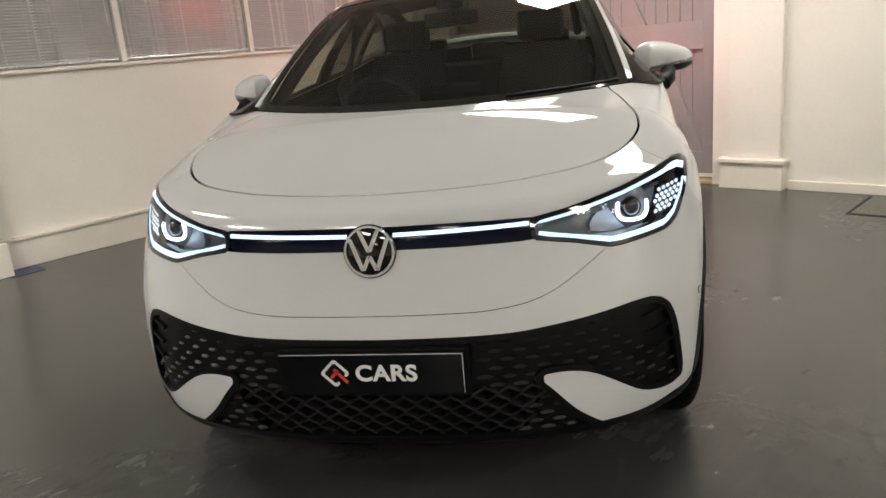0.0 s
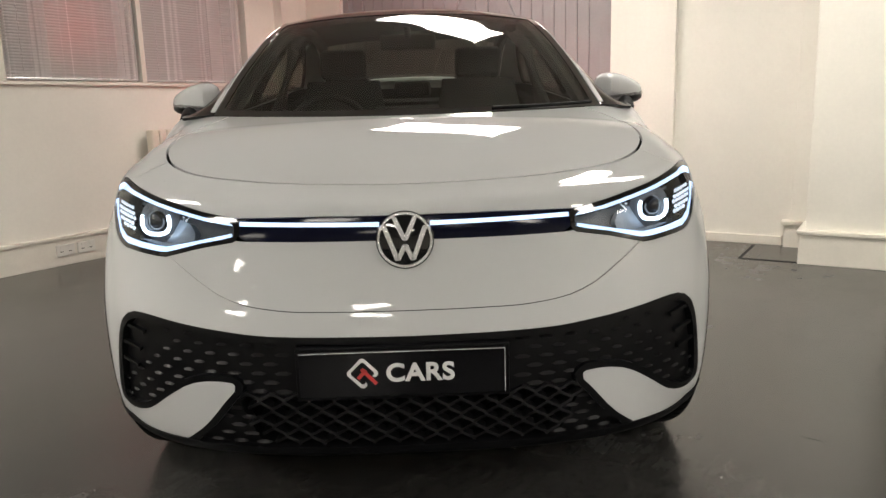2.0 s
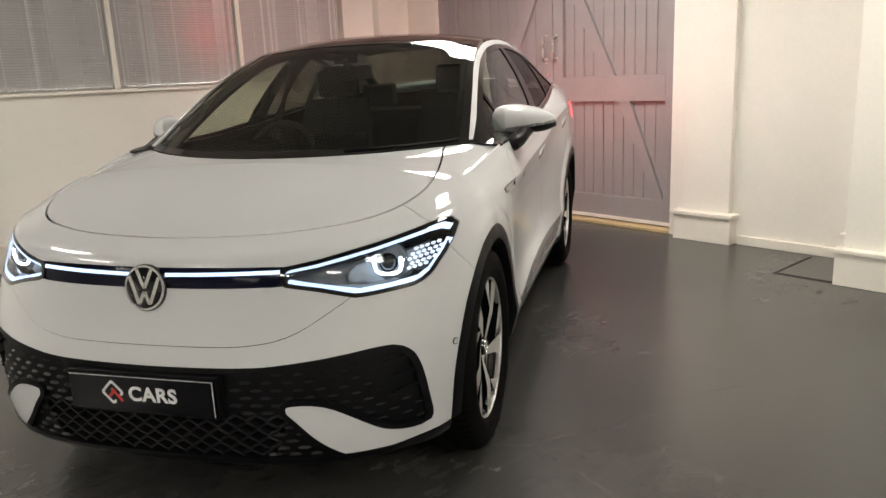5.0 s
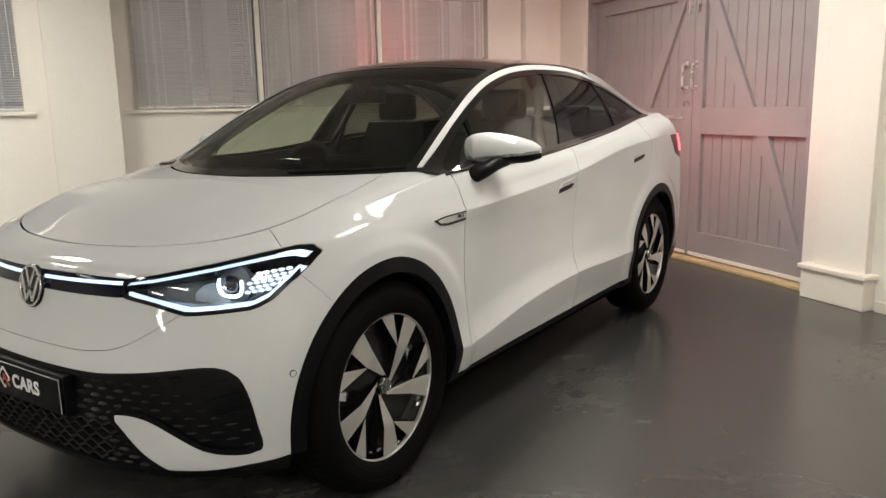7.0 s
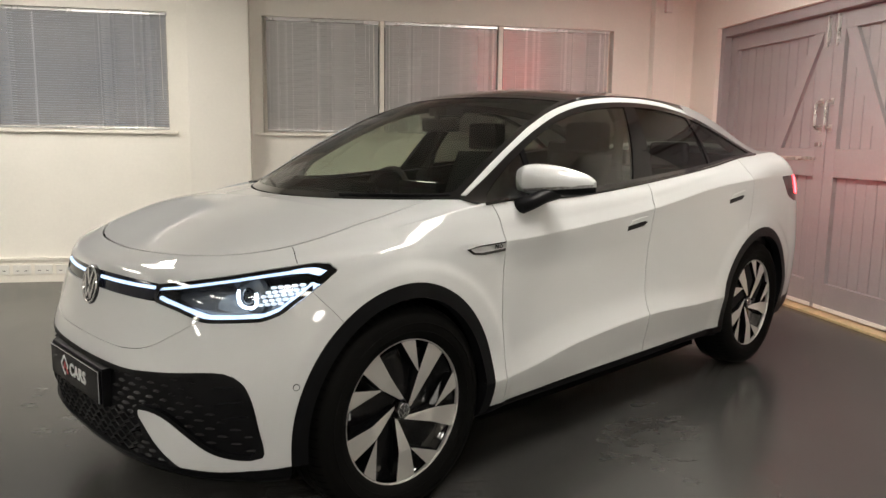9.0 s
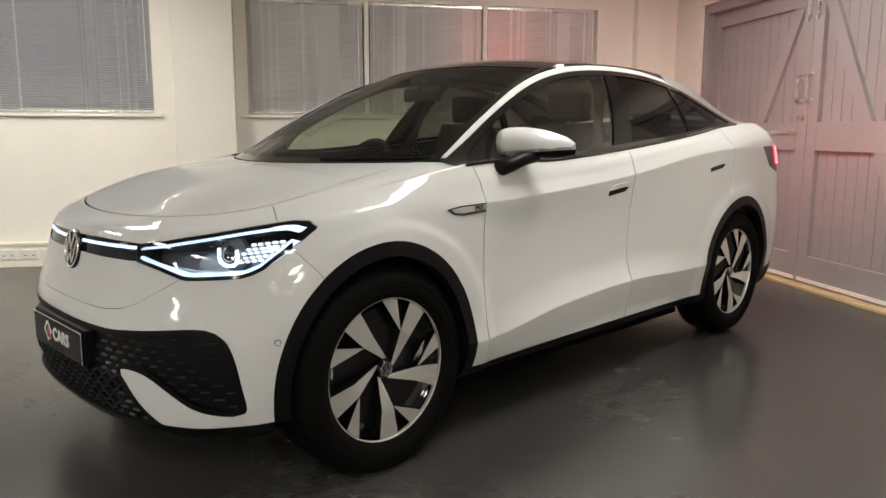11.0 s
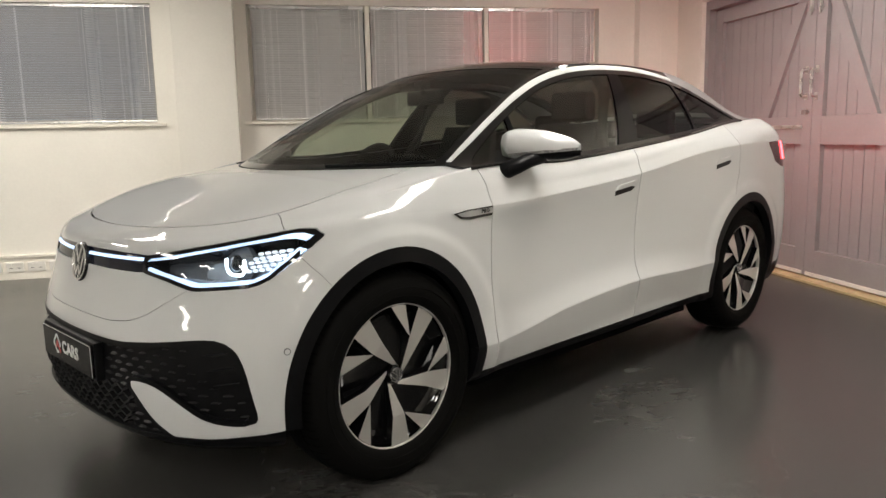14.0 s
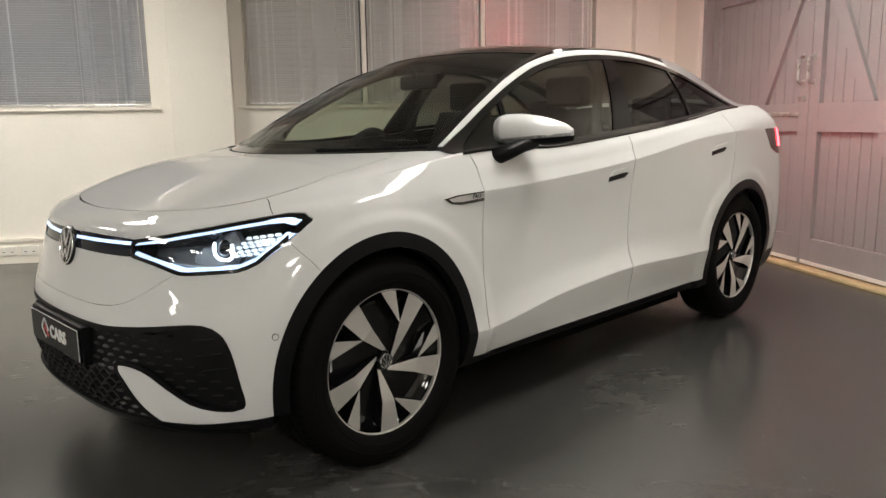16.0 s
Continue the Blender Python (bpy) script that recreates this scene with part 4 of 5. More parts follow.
# black plastic along the bottom, sills and arches
part("front_apron", lower.below(lambda s: s.v[:, 1]).moved(0.004).shape(0.01, both=True), BLACK_PLASTIC, car, **GLOSS)
sill = lower.above(lambda s: s.v[:, 1]).below(lambda s: s.v[:, 1] - 2.6)
rear_low = lower.above(lambda s: s.v[:, 1] - 2.6)
ringf = BODY.below(lambda s: arch(s, 0.4635)).above(lambda s: arch(s, 0.411)).above(lambda s: s.v[:, 2] - np.where(s.v[:, 1] < 0, 0.30, 0.262))
for mir in (False, True):
    part("sill_cover", sill.moved(0.003).shape(0.03, mir), BLACK_PLASTIC, car, **GLOSS)
    part("rear_apron", rear_low.moved(0.002).shape(0.02, mir), BLACK_PLASTIC, car, **GLOSS)
    for lo in (True, False):
        r = ringf.below(lambda s: s.v[:, 1] - 1.4) if lo else ringf.above(lambda s: s.v[:, 1] - 1.4)
        part("arch_cladding", r.moved(0.0015).shape(0.045, mir), BLACK_PLASTIC, car, **GLOSS)
    for c in (HUB_F, HUB_R):
        sg = -1 if mir else 1
        well = Shape()
        rows = []
        for k in range(41):
            a = radians(-14 + 208 * k / 40)
            rows.append([(sg * x, c[1] + r * math.cos(a), max(0.27, c[2] + r * math.sin(a))) for x, r in ((0.835, 0.42), (0.825, 0.455), (0.60, 0.455), (0.52, 0.30), (0.52, 0.05))])
        part("wheel_well", well.grid(rows), LINER, car, smooth=True)
part("underbody", Shape().box(-0.50, 0.50, -0.55, 3.45, 0.19, 0.25).box(-0.78, 0.78, 0.5, 2.26, 0.195, 0.25), LINER, car)

# dark inner shell behind the joints
inner = hull.above(lambda s: g_head(s) - 0.004).above(lambda s: g_grille(s) - 0.004).above(lambda s: g_bar(s) - 0.004)
inner = inner.below(lambda s: np.where(s.w > 10.0, s.v[:, 1] - screen_foot(s.v[:, 0]) + 0.03, -1.0)).moved(-0.014)
part("inner_shell", inner.shape(0, both=True), LINER, car, smooth=True, fix=False)

# ---- car: cabin top ----
DLO_Y = [0.42, 0.54, 0.715, 0.90, 1.09, 1.29, 1.53, 1.75, 2.06, 2.31, 2.56, 2.76, 2.90]
DLO_Z = [1.108, 1.172, 1.267, 1.357, 1.433, 1.484, 1.513, 1.522, 1.510, 1.470, 1.394, 1.314, 1.262]


def g_dlo(s):
    """Negative below the upper edge of the side windows."""
    z = s.v[:, 2] - spline(DLO_Y, DLO_Z, s.v[:, 1])
    return np.where(s.v[:, 1] > 2.9, 0.05, z)


band = HOUSE.above(lambda s: g_dlo(s) - 0.001)
panes = HOUSE.below(lambda s: g_dlo(s))


def pillar(z, y0, y1):
    return y0 + (y1 - y0) * (z - 1.127) / (1.49 - 1.127)


def edge_of(s):
    """Distance from the rim of the side window area."""
    zt = spline(DLO_Y, DLO_Z, s.v[:, 1]) - s.v[:, 2]
    return np.minimum(zt, s.w * 0.45)


frame_band = panes.below(lambda s: edge_of(s) - 0.022)
field = panes.above(lambda s: edge_of(s) - 0.022)
glass_cuts = [
    ("quarter_glass", SIDE_GLASS, 0.30, 0.30, 0.705, 0.875),
    ("front_door_glass", SIDE_GLASS, 0.730, 0.900, 1.447, 1.655),
    ("rear_door_glass", DARK_GLASS, 1.618, 1.745, 2.235, 2.235),
    ("rear_quarter_glass", DARK_GLASS, 2.262, 2.262, 3.2, 3.2),
]
for mir in (False, True):
    part("window_surround", frame_band.moved(0.002).shape(0.01, mir), BLACK_GLOSS, car, **GLOSS)
    part("roof_edge", band.below(lambda s: s.v[:, 1] - 2.27).above(lambda s: g_dlo(s) - 0.025).moved(0.001).shape(0.012, mir), BLACK_GLOSS, car, **GLOSS)
    part("cant_rail_trim", band.below(lambda s: s.v[:, 1] - 2.27).below(lambda s: g_dlo(s) - 0.024).moved(0.004).shape(0.012, mir), PAINT, car, "white trim arch over the side windows", **GLOSS)
    part("pillar_trim", band.above(lambda s: s.v[:, 1] - 2.273).moved(0.004).shape(0.012, mir), SILVER, car, "silver-grey rear pillar trim", **GLOSS)
    for name, mt, a0, a1, b0, b1 in glass_cuts:
        g = field.above(lambda s: s.v[:, 1] - pillar(s.v[:, 2], a0, a1)).below(lambda s: s.v[:, 1] - pillar(s.v[:, 2], b0, b1))
        part(name, g.moved(-0.004).shape(0, mir), mt, car, **GLOSS)
    for a0, a1, b0, b1, nm in ((0.705, 0.875, 0.730, 0.900, "window_bar"), (1.447, 1.655, 1.618, 1.745, "door_pillar"), (2.235, 2.235, 2.262, 2.262, "window_bar")):
        g = field.above(lambda s: s.v[:, 1] - pillar(s.v[:, 2], a0, a1)).below(lambda s: s.v[:, 1] - pillar(s.v[:, 2], b0, b1))
        part(nm, g.moved(0.001).shape(0.02, mir), PILLAR_BLACK, car, **GLOSS)
    sg = -1 if mir else 1
    path = [np.array(belt(y)) + (0.004, 0, -0.004) for y in np.linspace(0.42, 2.9, 70)]
    part("belt_moulding", Shape().tube([(sg * p[0], p[1], p[2]) for p in path], 0.0075, 8), BLACK_GLOSS, car, smooth=True)


def g_screen(s):
    """Distance inside the clear part of the windscreen."""
    side = (1 - np.clip(s.v[:, 0] / spline(NODE[:10], RAIL_X, s.w), 0, 1)) * 0.68 - 0.030
    foot = s.w * 0.40 - 0.045
    head = (2.72 - s.w) * 0.42
    return np.minimum(np.minimum(side, foot), head)


screen = ROOF.below(lambda s: s.w - 2.86)
part("windscreen_border", screen.below(g_screen).shape(0.006, both=True), BLACK_GLOSS, car, **GLOSS)
part("windscreen", screen.above(g_screen).moved(-0.002).shape(0, both=True), SCREEN_GLASS, car, **GLOSS)
part("roof", ROOF.above(lambda s: s.w - 2.87).below(lambda s: s.w - 6.0).shape(0.01, both=True), BLACK_GLOSS, car, "glossy black glass roof", **GLOSS)
rs = ROOF.above(lambda s: s.w - 6.0).below(lambda s: s.w - 8.35)
o = part("rear_screen", rs.shape(0, both=True), DARK_GLASS, car, **GLOSS)
part("tail_spoiler", ROOF.above(lambda s: s.w - 8.36).moved(0.004).shape(0.03, both=True), PAINT, car, **GLOSS)
part("roof_lining", ROOF.above(lambda s: s.w - 2.75).below(lambda s: s.w - 6.0).moved(-0.03).shape(0, both=True), CABIN, car, smooth=True, fix=False)
# closing panel of the tailgate
n = 27
edge = [tail_point(np.array([10.0]), np.array([a])) for a in np.linspace(0, 1, n)]
edge = [(float(p[0][0]), float(p[1][0]), float(p[2][0])) for p in edge]
sp = [(rail(3.34)[0] * q, 3.46 + (3.34 - 3.46) * q**2.1, 1.285 + (1.262 - 1.285) * q**2.3) for q in np.linspace(1, 0, n)]
part("tailgate", Shape().grid([edge, [tuple((np.array(a) + np.array(b)) / 2 - (0, 0, 0.004)) for a, b in zip(edge, sp)], [tuple(np.array(p) - (0, 0, 0.006)) for p in sp]]).plus(Shape().grid([edge, [tuple((np.array(a) + np.array(b)) / 2 - (0, 0, 0.004)) for a, b in zip(edge, sp)], [tuple(np.array(p) - (0, 0, 0.006)) for p in sp]]).mirrored()), PAINT, car, smooth=True)

# ---- car: nose details ----
_xs, _zs = np.linspace(0, 0.90, 91), np.linspace(0.24, 0.95, 72)


def _nose_table():
    X, Z = np.meshgrid(_xs, _zs, indexing="ij")
    lo, hi = np.zeros_like(X), np.full_like(X, 9.5)
    for _ in range(34):
        w = (lo + hi) / 2
        W, L, n = (spline(NODE, r, w) for r in (W_AXLE, L_NOSE, N_NOSE))
        c = np.maximum(0, 1 - np.minimum(1, X / W)**n)**(1 / n)
        zn, zs = spline(NODE, Z_NOSE, w), spline(NODE, Z_AXLE, w)
        up = zs + (zn - zs) * c**1.25 < Z
        lo, hi = np.where(up, w, lo), np.where(up, hi, w)
    return -L * c


_NT = _nose_table()


def ysurf(x, z):
    x = min(abs(x), 0.899)
    i, j = x / 0.01, (min(max(z, 0.24), 0.949) - 0.24) / 0.01
    a, b = int(i), int(j)
    s, t = i - a, j - b
    return float((1 - s) * ((1 - t) * _NT[a, b] + t * _NT[a, b + 1]) + s * ((1 - t) * _NT[a + 1, b] + t * _NT[a + 1, b + 1]))


def nose_rib(sh, p, q, half, front, back):
    """A bar over the nose between two (x, z) points."""
    d = Vector((q[0] - p[0], q[1] - p[1]))
    if d.length < 1e-6:
        return
    nn = Vector((-d.y, d.x)).normalized() * half
    v = []
    for (x, z) in (p, q):
        for s in (1, -1):
            xx, zz = x + s * nn.x, z + s * nn.y
            y = ysurf(xx, zz)
            v += [(xx, y + front, zz), (xx, y + back, zz)]
    sh.add(v, [(0, 2, 6, 4), (1, 5, 7, 3), (0, 4, 5, 1), (2, 3, 7, 6), (0, 1, 3, 2), (4, 6, 7, 5)])


def nose_strip(sh, path, half, front, back):
    """One continuous bar over the nose through (x, z) points."""
    v, n = [], len(path)
    for i, (x, z) in enumerate(path):
        a, b = path[max(0, i - 1)], path[min(n - 1, i + 1)]
        d = Vector((b[0] - a[0], b[1] - a[1])).normalized()
        nx, nz = -d.y * half, d.x * half
        for s, dep in ((1, front), (1, back), (-1, back), (-1, front)):
            v.append((x + s * nx, ysurf(x + s * nx, z + s * nz) + dep, z + s * nz))
    f = [(4 * i + k, 4 * i + (k + 1) % 4, 4 * i + 4 + (k + 1) % 4, 4 * i + 4 + k) for i in range(n - 1) for k in range(4)]
    sh.add(v, f + [(0, 1, 2, 3), (4 * n - 4, 4 * n - 1, 4 * n - 2, 4 * n - 3)])


gr = BODY.below(g_grille)
grille = part("grille", gr.below(lambda s: g_grille(s) + 0.004).moved(-0.052).shape(0, both=True), LINER, car, "black grille with a honeycomb of open cells", **GLOSS)
part("grille_surround", gr.above(lambda s: g_grille(s) + 0.017).moved(0.001).shape(0.05, both=True), BLACK_PLASTIC, grille, **GLOSS)


def g_panel(s):
    """Negative on the closed part of the grille, round the open honeycomb."""
    x, z = np.abs(s.v[:, 0]), s.v[:, 2]
    return np.minimum(0.415 - z, 0.380 + 0.45 * (z - 0.285) - x)


panel = gr.below(lambda s: g_grille(s) + 0.011).below(g_panel)
part("grille_panel", panel.moved(-0.016).shape(0.03, both=True), BLACK_PLASTIC, grille, **GLOSS)

hexes, studs = Shape(), Shape()
STUD = material("stud_plastic", (0.009, 0.009, 0.010), 0.5, spec=0.3, vary=0.1)
HALF, SLOPE, UPRIGHT = 0.031, 0.0165, 0.0065      # cell half width, slanting and upright edges


def in_grille(x, z, m=0.0):
    return float(inside(np.array([abs(x)]), np.array([z]), GRILLE)[0]) < -m


def open_cell(x, z):
    """Cells low in the middle are open; the rest are closed and carry a small ledge."""
    return abs(x) < 0.355 + 0.45 * (z - 0.285) and z < 0.412


for j in range(0, 13):
    for i in range(-14, 15):
        cx, cz = (i + 0.5 * (j % 2)) * 2 * HALF, 0.290 + j * (SLOPE + UPRIGHT)
        if open_cell(cx, cz):
            ring = [(cx, cz - UPRIGHT / 2 - SLOPE), (cx + HALF, cz - UPRIGHT / 2), (cx + HALF, cz + UPRIGHT / 2), (cx, cz + UPRIGHT / 2 + SLOPE)]
            for p, q in list(zip(ring, ring[1:])) + [(ring[3], (cx - HALF, cz + UPRIGHT / 2))]:
                if all(in_grille(*e) and e[1] > 0.284 for e in (p, q)):
                    nose_rib(hexes, p, q, 0.0036, 0.005, 0.042)
            continue
        ax = abs(cx)
        if not in_grille(cx, cz, 0.020) or (abs(cx + 0.015) < 0.275 and 0.405 < cz < 0.552) or ax > 0.625 + 0.95 * (0.565 - cz):
            continue
        # a lozenge whose upper slope catches the light, smaller towards the top corners
        k = 1 - 0.45 * min(1, max(0, (ax - 0.30) / 0.42)) - 0.25 * min(1, max(0, (cz - 0.42) / 0.14))
        wd, ht = 0.025 * k, 0.0048 * k + 0.0008
        v = []
        for u, t, d in ((-wd, 0.0, 0.016), (-0.4 * wd, -ht, 0.016), (0.4 * wd, -ht, 0.016), (wd, 0.0, 0.016), (0.35 * wd, ht, 0.016), (-0.35 * wd, ht, 0.016), (-0.6 * wd, -0.5 * ht, 0.0085), (0.6 * wd, -0.5 * ht, 0.0085)):
            v.append((cx + u, ysurf(cx + u, cz + t) + d, cz + t))
        studs.add(v, [(0, 1, 6), (1, 2, 7, 6), (2, 3, 7), (3, 4, 7), (4, 5, 6, 7), (5, 0, 6)])
part("honeycomb", hexes, STUD, grille)["kind"] = "stuff"
part("stud_pattern", studs, STUD, grille)["kind"] = "stuff"
for sg in (1, -1):
    for k in range(3):
        z = 0.555 - 0.047 * k
        fin = Shape()
        nose_rib(fin, (sg * (0.690 + 0.014 * k), z - 0.003), (sg * (0.765 + 0.009 * k), z + 0.007), 0.0045, 0.003, 0.03)
        part("air_fin", fin, BLACK_PLASTIC, grille)

# number board
board = part("show_plate", Shape().box(-0.264, 0.235, -0.786, -0.777, 0.424, 0.539), PLATE_BLACK, car, "black show plate with a printed diamond and word", bevel=0.002)
part("plate_holder", Shape().box(-0.272, 0.243, -0.777, -0.748, 0.414, 0.546), BLACK_PLASTIC, board, bevel=0.003)
edge = Shape().box(-0.261, 0.232, -0.7874, -0.786, 0.5350, 0.5362).box(0.2306, 0.232, -0.7874, -0.786, 0.427, 0.5345)
part("plate_edge", edge, PLATE_WHITE, board)
txt = bpy.data.curves.new("lettering", "FONT")
txt.body, txt.size, txt.extrude, txt.offset, txt.space_character = "CARS", 0.063, 0.0006, 0.0019, 1.06
lt = new("lettering", txt)
txt.materials.append(PLATE_WHITE)
lt.matrix_world = Matrix.Translation((-0.056, -0.7872, 0.4625)) @ Matrix.Rotation(math.pi / 2, 4, "X") @ Matrix.Diagonal((1.04, 0.98, 1, 1))
lt.parent = board
dm = Shape()
c0, r0, t0 = (-0.112, 0.4835), 0.041, 0.0085
track = [(0.26, -0.74), (0.10, -0.90), (-0.10, -0.90), (-0.90, -0.10), (-0.90, 0.10), (-0.10, 0.90), (0.10, 0.90), (0.90, 0.10), (0.90, -0.10), (0.76, -0.24)]
for i, (p, q) in enumerate(zip(track, track[1:])):
    k = 1 - t0 * 1.25 / r0
    quad = [(c0[0] + r0 * f * u[0], c0[1] + r0 * f * u[1]) for u, f in ((p, 1), (q, 1), (q, k), (p, k))]
    dm.prism(quad, 0.0012, lambda u, w, d: (u, -0.786 - d, w))
part("diamond_mark", dm, PLATE_WHITE, board)
rd = Shape()
for quad in ([(-0.005, 0.008), (0.001, 0.014), (0.036, -0.024), (0.030, -0.030)], [(-0.014, -0.010), (-0.008, -0.016), (0.012, 0.005), (0.006, 0.011)]):
    rd.prism([(c0[0] + u, c0[1] + w) for u, w in quad], 0.0014, lambda u, w, d: (u, -0.786 - d, w))
part("red_mark", rd, PLATE_RED, board)

# light bar and round badge
bar = part("light_bar", BODY.below(g_bar).moved(-0.006).shape(0, both=True), BAR_DARK, car, "dark glossy light bar with a lit white line", **GLOSS)
for sg in (1, -1):
    ln = Shape()
    pts = [(x, 0.8305 + 0.012 * max(0, x - 0.06)) for x in np.linspace(0.062, 0.409, 26)]
    nose_strip(ln, [(sg * p[0], p[1]) for p in pts], 0.0048, 0.002, 0.010)
    part("light_line", ln, WHITE_LIT, bar, "glowing white line")
M_EMB = Matrix.Translation((0, -0.7125, 0.793)) @ Matrix.Rotation(radians(-9), 4, "X")


def emblem(scale, m, parent, to_face):
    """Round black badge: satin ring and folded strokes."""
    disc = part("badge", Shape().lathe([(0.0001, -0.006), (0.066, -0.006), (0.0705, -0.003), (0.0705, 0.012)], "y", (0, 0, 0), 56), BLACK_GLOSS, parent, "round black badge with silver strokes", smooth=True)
    disc.matrix_world = m @ to_face @ Matrix.Diagonal((scale, scale, scale, 1))
    part("badge_ring", Shape().lathe([(0.060, -0.007), (0.0615, -0.0105), (0.0665, -0.0105), (0.068, -0.007)], "y", (0, 0, 0), 56), SATIN, disc, smooth=True)
    for chain in ([(-0.0255, 0.055), (0.0, -0.002), (0.0255, 0.055)], [(-0.0505, 0.034), (-0.0185, -0.050), (0.0, -0.011), (0.0185, -0.050), (0.0505, 0.034)]):
        k = len(chain)
        st = Shape().add([(x + o, y, z) for y in (-0.0062, -0.0102) for o in (-0.0060, 0.0060) for x, z in chain], [])
        st.f += [q for i in range(k - 1) for q in ((i, i + 1, k + i + 1, k + i), (2 * k + i, 3 * k + i, 3 * k + i + 1, 2 * k + i + 1), (i, 2 * k + i, 2 * k + i + 1, i + 1), (k + i, k + i + 1, 3 * k + i + 1, 3 * k + i))]
        st.f += [(0, k, 3 * k, 2 * k), (k - 1, 3 * k - 1, 4 * k - 1, 2 * k - 1)]
        part("badge_stroke", st, SATIN, disc)
    return disc


emblem(1.0, M_EMB, car, Matrix.Identity(4))

# headlamps
hl = BODY.below(g_head)
for mir in (False, True):
    sg = -1 if mir else 1
    lamp = part("headlight", hl.below(lambda s: g_head(s) + 0.003).moved(-0.105).shape(0, mir), LAMP_DARK, car, "lit headlight with white light strips and lens", **GLOSS)
    part("lamp_frame", hl.above(lambda s: g_head(s) + 0.0108).moved(-0.002).shape(0.10, mir), BLACK_GLOSS, lamp, **GLOSS)
    upper_dark = hl.below(lambda s: inside(s.v[:, 0], s.v[:, 2], [(0.418, 0.85), (0.52, 0.865), (0.67, 0.90), (0.85, 0.95), (0.853, 0.914), (0.80, 0.917), (0.67, 0.886), (0.52, 0.853), (0.43, 0.842)]))
    part("lamp_brow", upper_dark.moved(-0.004).shape(0.03, mir), BLACK_GLOSS, lamp, **GLOSS)
    ln = part("lamp_cover", hl.below(lambda s: g_head(s) + 0.006).moved(-0.003).shape(0, mir), LENS, lamp, "clear lamp cover", **GLOSS)
    ln.visible_shadow = False
    for path, hw in (([(0.424, 0.8360), (0.51, 0.848), (0.59, 0.8645), (0.66, 0.8795), (0.73, 0.896), (0.785, 0.908), (0.815, 0.9105), (0.836, 0.902)], 0.0076), ([(0.432, 0.802), (0.52, 0.783), (0.622, 0.762), (0.70, 0.767), (0.768, 0.776), (0.798, 0.797), (0.822, 0.836), (0.836, 0.872)], 0.0080)):
        st = Shape()
        fine = []
        for p, q in zip(path, path[1:]):
            fine += [(p[0] + (q[0] - p[0]) * k / 4, p[1] + (q[1] - p[1]) * k / 4) for k in range(4)]
        fine.append(path[-1])
        nose_strip(st, [(sg * p[0], p[1]) for p in fine], hw, 0.008, 0.016)
        part("light_strip", st, WHITE_LIT, lamp, "glowing white strip")
    # bluish reflector tray under the lens
    tray = hl.below(lambda s: inside(s.v[:, 0], s.v[:, 2], [(0.50, 0.797), (0.632, 0.772), (0.71, 0.781), (0.785, 0.793), (0.80, 0.805), (0.76, 0.797), (0.64, 0.784)]))
    part("reflector_tray", tray.moved(-0.036).shape(0.004, mir), LAMP_BLUE, lamp, **GLOSS)
    bowl = hl.below(lambda s: inside(s.v[:, 0], s.v[:, 2], [(0.600, 0.795), (0.66, 0.785), (0.77, 0.793), (0.812, 0.835), (0.826, 0.888), (0.75, 0.878), (0.68, 0.864), (0.615, 0.848)]))
    part("reflector_bowl", bowl.moved(-0.086).shape(0.02, mir), LAMP_SILVER, lamp, "pale silvery reflector", **GLOSS)
    centre = Vector((sg * 0.676, -0.462, 0.822))
    m = Matrix.Translation(centre) @ Matrix.Rotation(radians(sg * 14), 4, "Z")
    lens = part("projector_lens", Shape().lathe([(0.0001, -0.022), (0.012, -0.020), (0.020, -0.014), (0.026, -0.004), (0.028, 0.004), (0.028, 0.03)], "y", (0, 0, 0), 32), BLACK_GLOSS, lamp, smooth=True)
    lens.matrix_world = m
    ring = Shape()
    arc = []
    for k in range(0, 25):
        t = radians(-205 + 230 * k / 24)
        arc.append((0.041 * math.copysign(abs(math.cos(t))**0.75, math.cos(t)), -0.012, 0.034 * math.copysign(abs(math.sin(t))**0.75, math.sin(t))))
    ring.tube(arc, 0.0050, 8)
    rg = part("projector_ring", ring, LAMP_LIT, lamp, "glowing white ring", smooth=True)
    rg.matrix_world = m
    bez = part("projector_bezel", Shape().lathe([(0.030, -0.004), (0.036, -0.002), (0.060, 0.012), (0.060, 0.03)], "y", (0, 0, 0), 32), LAMP_DARK, lamp, smooth=True)
    bez.matrix_world = m
    cells = Shape()
    for i in range(7):
        for j in range(5):
            x, z = 0.742 + i * 0.0135 + (j % 2) * 0.00675, 0.806 + j * 0.0125 + i * 0.0022
            if float(inside(np.array([x]), np.array([z]), [(0.735, 0.80), (0.79, 0.803), (0.818, 0.84), (0.826, 0.885), (0.78, 0.878), (0.74, 0.868)])[0]) < -0.003:
                y = ysurf(x, z) + 0.022
                nx = (ysurf(x + 0.005, z) - ysurf(x - 0.005, z)) / 0.01
                hexa = [(x + 0.0058 * math.cos(math.tau * k / 6), z + 0.0058 * math.sin(math.tau * k / 6)) for k in range(6)]
                cells.prism([(sg * u, w) for u, w in hexa], 0.004, lambda u, w, d: (u, y + nx * (abs(u) - x) + d, w))
    part("lit_cells", cells, CELL_LIT, lamp, "small glowing hexagon cells")
    cl2 = Shape()
